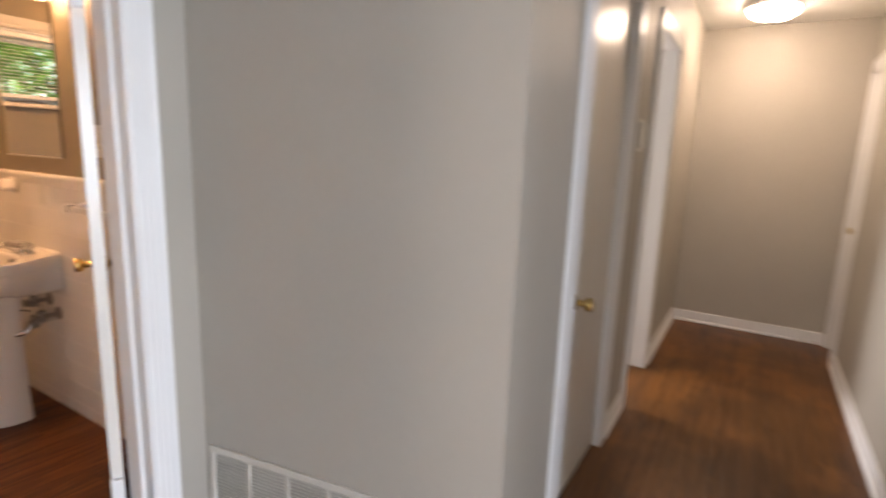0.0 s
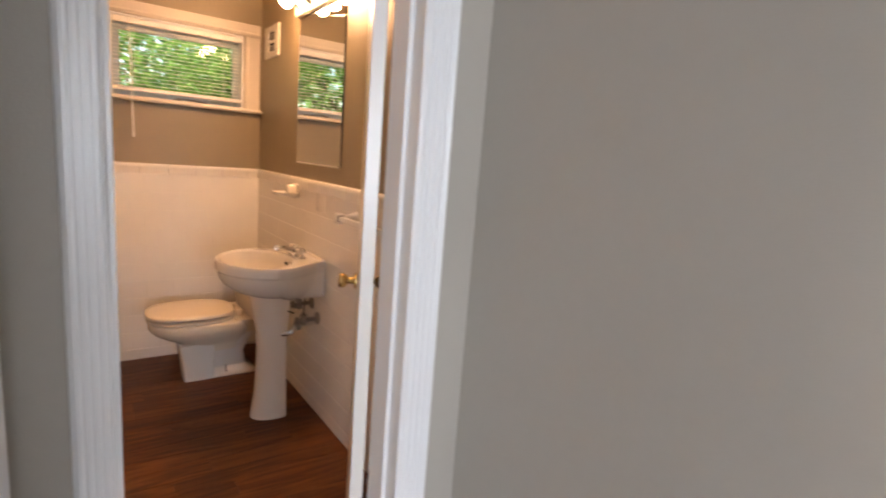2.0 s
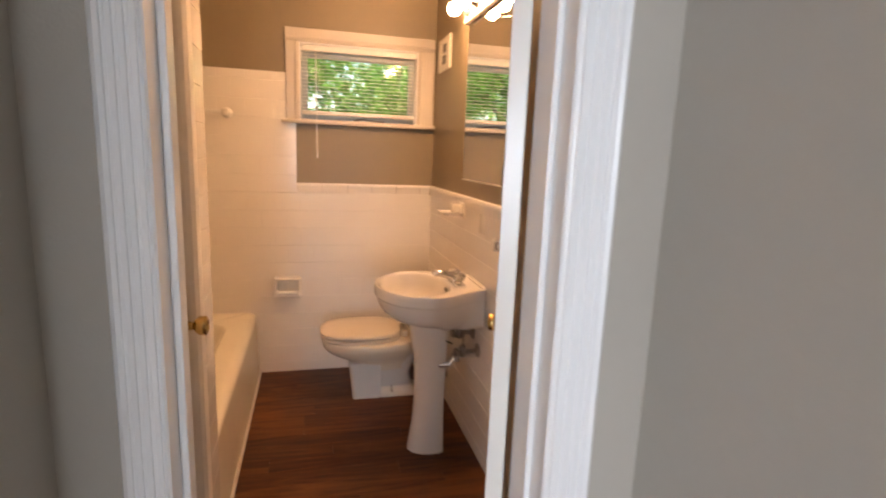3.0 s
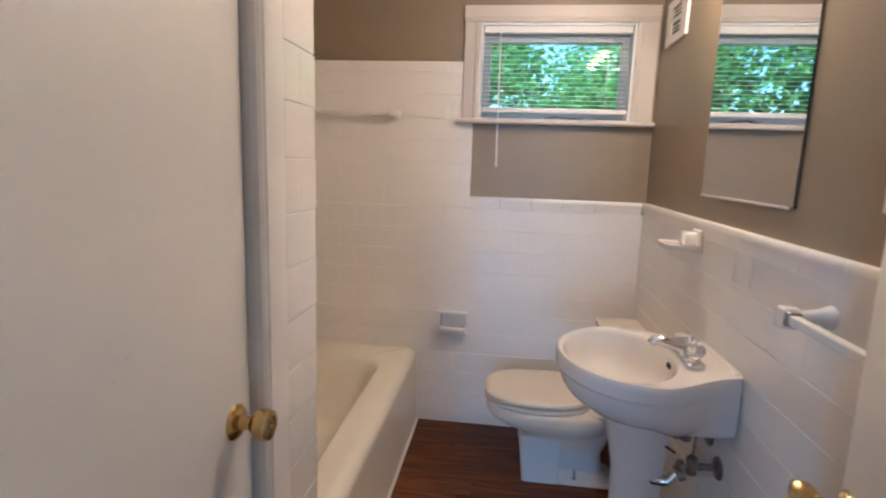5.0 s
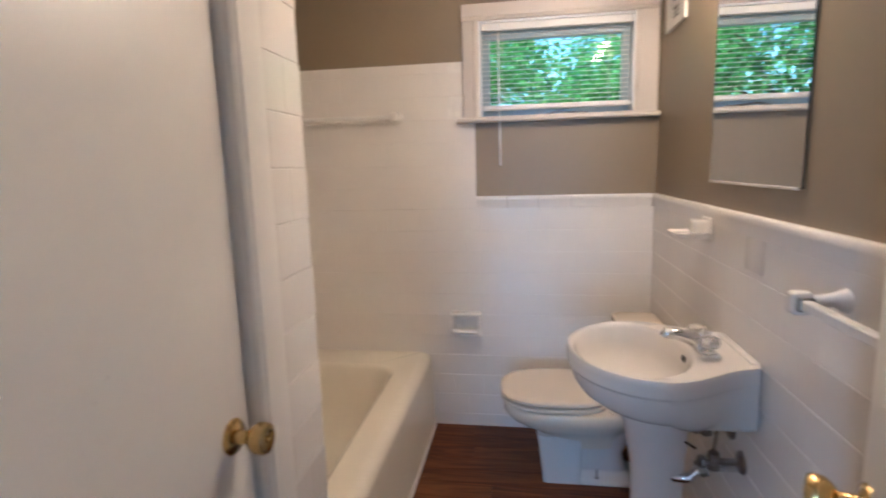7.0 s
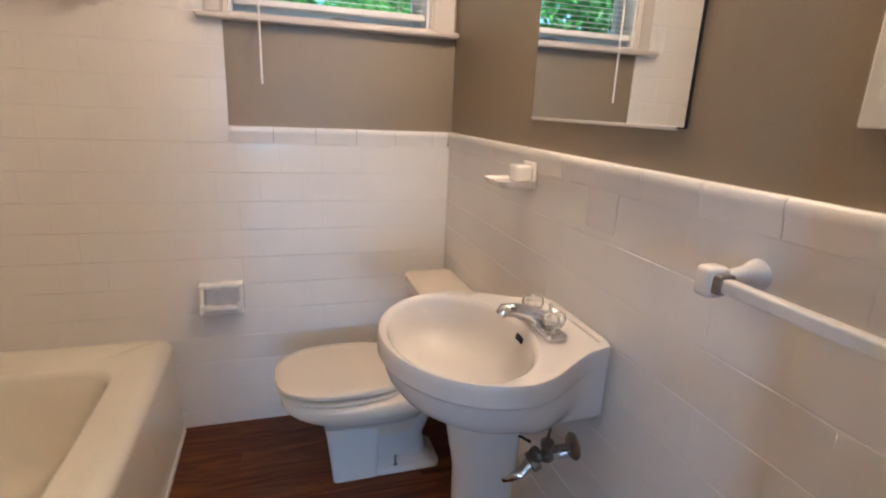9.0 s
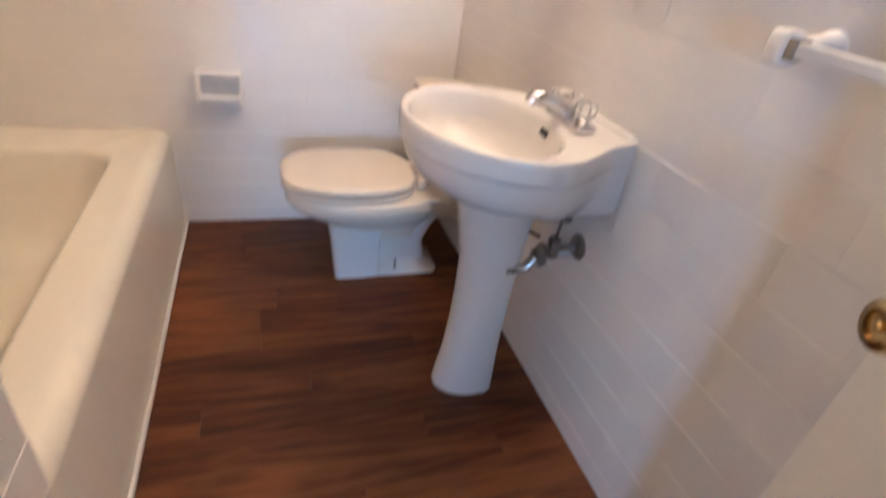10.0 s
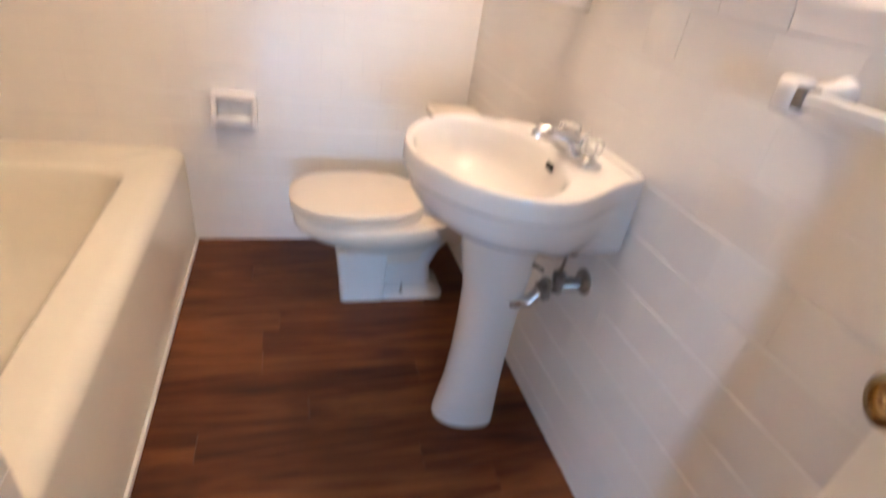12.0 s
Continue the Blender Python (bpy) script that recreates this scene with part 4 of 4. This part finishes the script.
def towel_bar(name, label, a, b, wall, out, z, bar_mat, along):
    """Two ceramic posts and a square bar; along 'x' or 'y'."""
    t = thing(name, label, "towel bar")
    for p in (a, b):
        if along == "x":
            part("post", loft(bmesh.new(), [[Vector((p + u, wall, z + 0.004 + v)) for u, v in ring(0.025)], [Vector((p + u, wall - 0.008, z + 0.004 + v)) for u, v in ring(0.023)], [Vector((p + u, wall - 0.022, z + 0.006 + v)) for u, v in ring(0.014)], [Vector((p + u, wall - out + 0.02, z + v)) for u, v in ring(0.014)]]), TILE, t, "", 60)
            part("bracket", B(p - 0.021, p + 0.013, wall - out - 0.018, wall - out + 0.020, z - 0.024, z + 0.022, bevel=0.009, seg=3), TILE, t, "", 50)
        else:
            part("post", loft(bmesh.new(), [[Vector((wall, p + u, z + v)) for u, v in ring(0.030)], [Vector((wall + 0.010, p + u, z + v)) for u, v in ring(0.028)], [Vector((wall + 0.022, p + u, z + v)) for u, v in ring(0.016)], [Vector((wall + out - 0.015, p + u, z + v)) for u, v in ring(0.014)]]), TILE, t, "", 60)
            part("bracket", B(wall + out - 0.018, wall + out + 0.018, p - 0.018, p + 0.018, z - 0.022, z + 0.022, bevel=0.009, seg=3), TILE, t, "", 50)
    if along == "x":
        part("bar", B(a, b, wall - out - 0.010, wall - out + 0.010, z - 0.010, z + 0.010, bevel=0.003), bar_mat, t, "square white bar")
    else:
        part("bar", B(wall + out - 0.009, wall + out + 0.009, a, b, z - 0.009, z + 0.009, bevel=0.003), bar_mat, t, "square pale bar")
    return t


def ring(r, n=20):
    return [(r * math.cos(2 * math.pi * i / n), r * math.sin(2 * math.pi * i / n)) for i in range(n)]


bar1 = towel_bar("towel_bar", "white ceramic towel bar on the tiled sink wall", -1.980, -1.480, YS, 0.080, 1.086, PVC, "x")
part("rust_gap", B(-1.970, -1.955, YS - 0.0945, YS - 0.0655, 1.072, 1.1005, bevel=0.003), OLD_METAL, bar1, "dark chipped rust at the bar's end")
towel_bar("towel_bar", "white ceramic towel bar on tile above the tub", 0.215, 0.745, XW, 0.062, 1.604, PVC, "y")

mirror = thing("wall_mirror", "frameless rectangular wall mirror above the sink", "mirror")
MX0, MX1, MZ0, MZ1 = -2.765, -2.178, 1.292, 2.030
YP = YS + 0.008
part("glass", B(MX0 + 0.002, MX1 - 0.002, YP - 0.0056, YP - 0.0050, MZ0 + 0.002, MZ1 - 0.002), MIRROR, mirror)
part("backing", B(MX0, MX1, YP - 0.0048, YP, MZ0, MZ1), DARK, mirror, "dark mirror back edge")
part("bottom_channel", B(MX0 + 0.004, MX1 - 0.02, YP - 0.008, YP, MZ0 - 0.004, MZ0 + 0.003, bevel=0.001, seg=1), VENT_METAL, mirror, "thin worn metal channel")

vanity = thing("vanity_light", "lit four-bulb vanity light bar above the mirror", "lamp")
part("back_plate", B(-2.775, -2.170, YP - 0.030, YP, 2.040, 2.135, bevel=0.008, seg=3), PLASTIC, vanity, "white metal back plate", 40)
for k in range(4):
    x = -2.700 + 0.152 * k
    part("socket", turned(bmesh.new(), [(0.030, 0.028), (0.030, 0.034), (0.022, 0.042), (0.018, 0.060), (0.018, 0.072)], axis((x, YP, 2.088), (0, -1, 0)), 16), CHROME, vanity, "", 40)
    r, c0 = 0.031, 0.100
    prof = [(0.014, 0.070)] + [(r * math.sin(radians(a)), c0 - r * math.cos(radians(a))) for a in range(25, 180, 15)] + [(0.002, c0 + r)]
    part("bulb", turned(bmesh.new(), prof, axis((x, YP, 2.088), (0, -1, 0)), 20), BULB, vanity, "lit round globe bulb", 60)

part("bowed_rod", tube(bmesh.new(), [(-2.62, YP - 0.028, 2.062), (-2.60, YP - 0.09, 2.044), (-2.53, YP - 0.135, 2.036), (-2.47, YP - 0.142, 2.035), (-2.41, YP - 0.135, 2.036), (-2.34, YP - 0.09, 2.044), (-2.32, YP - 0.028, 2.062)], 0.004, 8), CHROME, vanity, "thin bowed metal rod", 50)

outlet = thing("outlet", "ivory wall outlet plate above the tile", "outlet")
part("plate", B(-1.893, -1.818, YP - 0.006, YP, 1.308, 1.442, bevel=0.0025), PLASTIC, outlet)
for z in (1.347, 1.403):
    f = part("receptacle", turned(bmesh.new(), [(0.018, 0.005), (0.018, 0.0085), (0.016, 0.0095)], axis((-1.8555, YP, z), (0, -1, 0)), 20), PLASTIC, outlet, "", 40)
    for dx in (-0.006, 0.006):
        part("slot", B(-1.8555 + dx - 0.001, -1.8555 + dx + 0.001, YP - 0.0100, YP - 0.0092, z - 0.004, z + 0.005), DARK, f)

wv = thing("wall_vent", "white painted two-slot wall vent beside the window", "vent")
VX0, VX1, VZ0, VZ1 = -3.375, -3.110, 1.895, 2.075
for a, b, c, d in ((VX0, VX1, VZ1 - 0.035, VZ1), (VX0, VX1, VZ0, VZ0 + 0.035), (VX0, VX0 + 0.075, VZ0 + 0.035, VZ1 - 0.035), (VX1 - 0.075, VX1, VZ0 + 0.035, VZ1 - 0.035), (VX0 + 0.075, VX1 - 0.075, (VZ0 + VZ1) / 2 - 0.009, (VZ0 + VZ1) / 2 + 0.009)):
    part("frame_bar", B(a, b, YP - 0.012, YP, c, d, bevel=0.002), PLASTIC, wv)
# No hollow here: a thin dark sheet gives the shade behind the louvres.
part("duct", B(VX0 + 0.07, VX1 - 0.07, YP - 0.003, YP - 0.0005, VZ0 + 0.03, VZ1 - 0.03), DARK, wv, "dark sheet for the shade behind the slots")
for z in (1.945, 1.960, 2.010, 2.025):
    o = part("louvre", B(VX0 + 0.072, VX1 - 0.072, -0.004, 0.004, -0.0008, 0.0008), PLASTIC, wv)
    o.matrix_basis = pose(0, YP - 0.007, z, -35)

# ---- floors, board by board ----
bath_floor = tagged(new("floor_bath"), "reddish-brown wood-look vinyl planks", kind="structure")
plank_cache = {}


def board(x0, x1, y0, y1, parent):
    key = (round(x1 - x0, 3), round(y1 - y0, 3))
    if key not in plank_cache:
        g = 0.0002
        plank_cache[key] = finish("plank", B(g, key[0] - g, g, key[1] - g, -0.012, 0.0, bevel=0.0004, seg=1), BATH_FLOOR)
    o = new("plank", plank_cache[key])
    o.parent = parent
    o.location = (x0, y0, 0)


PW = 0.1005
rng = random.Random(5)
edge, i = -1.862 + 8 * PW, 0
joints = {9: 1.25, 10: 1.404, 11: 1.78, 12: 1.595, 13: 1.02, 14: 1.305, 15: 1.65, 16: 1.172, 8: 1.463}
while edge > XW + 0.001:
    a, b = max(edge - PW, XW - 0.005), min(edge, XD1)
    if b > a + 0.004:
        lo, hi = (DY0 - 0.02, DY1 + 0.02) if b > XD0 + 0.05 else (YC - 0.05, YS + 0.006)
        j = joints.get(i, rng.uniform(lo + 0.15, hi - 0.15))
        board(a, b, lo, j, bath_floor)
        board(a, b, j, hi, bath_floor)
    edge -= PW
    i += 1

hall_floor = tagged(new("floor_hall"), "dark brown worn hardwood strips", kind="structure")
bm_vs, bm_fs = [], []
rng = random.Random(11)


def strip(vs, fs, x0, x1, y0, y1):
    b = len(vs)
    g, c = 0.0002, 0.0005
    for z, q in ((-0.012, 0), (-c, 0), (0.0, c)):
        vs += [(x0 + g + q, y0 + g + q, z), (x1 - g - q, y0 + g + q, z), (x1 - g - q, y1 - g - q, z), (x0 + g + q, y1 - g - q, z)]
    for l in (0, 4):
        for k in range(4):
            fs.append((b + l + k, b + l + (k + 1) % 4, b + l + 4 + (k + 1) % 4, b + l + 4 + k))
    fs.append((b + 8, b + 9, b + 10, b + 11))


x = -2.5
while x < 4.5:
    y = (2.98 if x < HX0 - 0.13 else -3.5)
    spans = [(-3.5, HY1)] if HX0 - 0.13 <= x < HX1 + 1.1 else ([(-3.5, 1.62)] if x >= HX1 else ([(3.42, HY1)] if x < XD1 - 0.01 else [(AS - 0.1, AC + 0.1), (3.42, HY1)]))
    for y, top in spans:
        while y < top - 0.001:
            e = min(top, y + rng.uniform(0.5, 1.3))
            strip(bm_vs, bm_fs, x, x + 0.0572, y, e)
            y = e
    x += 0.0572
me = bpy.data.meshes.new("boards")
me.from_pydata(bm_vs, [], bm_fs)
me.materials.append(HALL_FLOOR)
boards = new("boards", me)
boards.parent = hall_floor
tagged(boards, "dark brown worn hardwood strips", kind="stuff")
th = structure("threshold", B(XD1 - 0.002, XD1 + 0.028, DY0 + 0.001, DY1 - 0.001, 0.0, 0.006, bevel=0.002), HALL_FLOOR, "wooden threshold strip")

# ---- tiles, piece by piece ----
TW, TH_, TT = 0.1525, 0.1085, 0.010
tile_cache = {}


def tile_mesh(w, h):
    key = (round(w, 3), round(h, 3))
    if key not in tile_cache:
        g, c, t, s = 0.0008, 0.0015, TT, 0.08
        vs, fs = [], []
        for n_, q in ((0.0, 0), (t - c, 0), (t - c * 0.25, c * 0.45), (t, c * 1.3)):
            vs += [((g + q) * s, g + q, n_), (w - (g + q) * s, g + q, n_), (w - (g + q) * s, h - g - q, n_), ((g + q) * s, h - g - q, n_)]
        for l in (0, 4, 8):
            for k in range(4):
                fs.append((l + k, l + (k + 1) % 4, l + 4 + (k + 1) % 4, l + 4 + k))
        fs.append((12, 13, 14, 15))
        me = bpy.data.meshes.new("tile")
        me.from_pydata(vs, [], fs)
        me.materials.append(TILE)
        tile_cache[key] = me
    return tile_cache[key]


def tiling(name, base, u0, u1, z0, z1, blocked, label, phase=0.0):
    """Running-bond tiles: base maps (along, up, out) to the world; u runs along the wall."""
    field = tagged(new(name), label, kind="structure")
    rr = random.Random(len(name))
    row, z = 0, z0
    while z < z1 - 0.004:
        h = min(TH_ if z > 0 else 0.067, z1 - z)
        u = u0 - (phase + (TW / 2 if row % 2 else 0)) % TW
        while u < u1 - 0.004:
            a, b = max(u, u0), min(u + TW, u1)
            if b - a > 0.006 and not any(p0 < (a + b) / 2 < p1 and q0 < z + h / 2 < q1 for p0, p1, q0, q1 in blocked):
                o = new("tile", tile_mesh(b - a, h))
                o.parent = field
                o.matrix_basis = base @ Matrix.Translation((a, z, rr.uniform(-0.0002, 0.0001))) @ pose(0, 0, 0, rr.uniform(-.05, .05), rr.uniform(-.05, .05), 0)
            u += TW
        z += h
        row += 1
    return field


# along +y, up +z, out +x
BASE_W = Matrix(((0, 0, 1, XW - TT), (1, 0, 0, 0), (0, 1, 0, 0), (0, 0, 0, 1)))
# along +x, up +z, out -y
BASE_S = Matrix(((1, 0, 0, 0), (0, 0, -1, YS + TT), (0, 1, 0, 0), (0, 0, 0, 1)))
# along -x, up +z, out +y
BASE_C = Matrix(((-1, 0, 0, 0), (0, 0, 1, YC - TT), (0, 1, 0, 0), (0, 0, 0, 1)))
CAP0, CAP1, TOP = 1.152, 1.212, 1.853
YSTEP = 1.127
tiling("tiles_sink_wall", BASE_S, XW, XD0 - 0.001, 0.0, CAP0, [], "glossy white wall tile in running bond", 0.02)
tiling("tiles_window_low", BASE_W, YB, YS, 0.0, CAP0, [], "glossy white wall tile in running bond", 0.05)
tiling("tiles_window_high", BASE_W, YB, YSTEP, CAP0, TOP, [(1.06, 1.2, 1.545, 2.0)], "glossy white tile above the tub", 0.05)
tiling("tiles_wing", BASE_C, 1.837, 2.006, 0.0, TOP, [], "glossy white tile beside the closet casing", 0.064)
gs = structure("grout_sink_wall", B(XW - 0.004, XD0, YS + 0.0014, YS + 0.0078, 0.0, CAP0), GROUT)
gs = structure("grout_window_wall", B(XW - 0.0078, XW - 0.0026, YB - 0.004, YS + 0.002, 0.0, CAP0), GROUT)
gs = structure("grout_tub_wall", B(XW - 0.0078, XW - 0.0025, YB - 0.004, YSTEP - 0.001, CAP0 + 0.0005, TOP - 0.001), GROUT)
gs = structure("grout_wing", B(-2.003, -1.837, YC - 0.0078, YC - 0.0025, 0.0, TOP - 0.001), GROUT)
gs = structure("tile_tub_back", B(XW, -2.007, YB - 0.0078, YB, 0.0, TOP), TILE, "glossy white tile behind the tub")
gs = structure("tile_tub_end", B(-2.0068, -2.0035, YB, YC - 0.006, 0.0, TOP), TILE, "glossy white tile at the tub's end")


def cap_piece(bm, place, lo, hi):
    prof = [(0.0, -0.008), (0.0, 0.004)] + [(0.045 + 0.015 * math.sin(radians(a)), 0.004 + 0.007 * math.cos(radians(a))) for a in range(-60, 91, 25)] + [(0.060, -0.008)]
    return prism(bm, prof, place, lo, hi)


cap = tagged(new("trim_tile_cap"), "rounded white bullnose tile cap", kind="structure")
x = XW
while x < XD0 - 0.01:
    e = min(x + TW, XD0 - 0.001)
    part("cap_tile", cap_piece(bmesh.new(), lambda u, v, w: (w, YS - v, CAP0 + u), x + 0.0008, e - 0.0008), TILE, cap, "", 50)
    x = e
y = YSTEP
while y < YS - 0.012:
    e = min(y + TW, YS - 0.010)
    part("cap_tile", cap_piece(bmesh.new(), lambda u, v, w: (XW + v, w, CAP0 + u), y + 0.0008, e - 0.0008), TILE, cap, "", 50)
    y = e
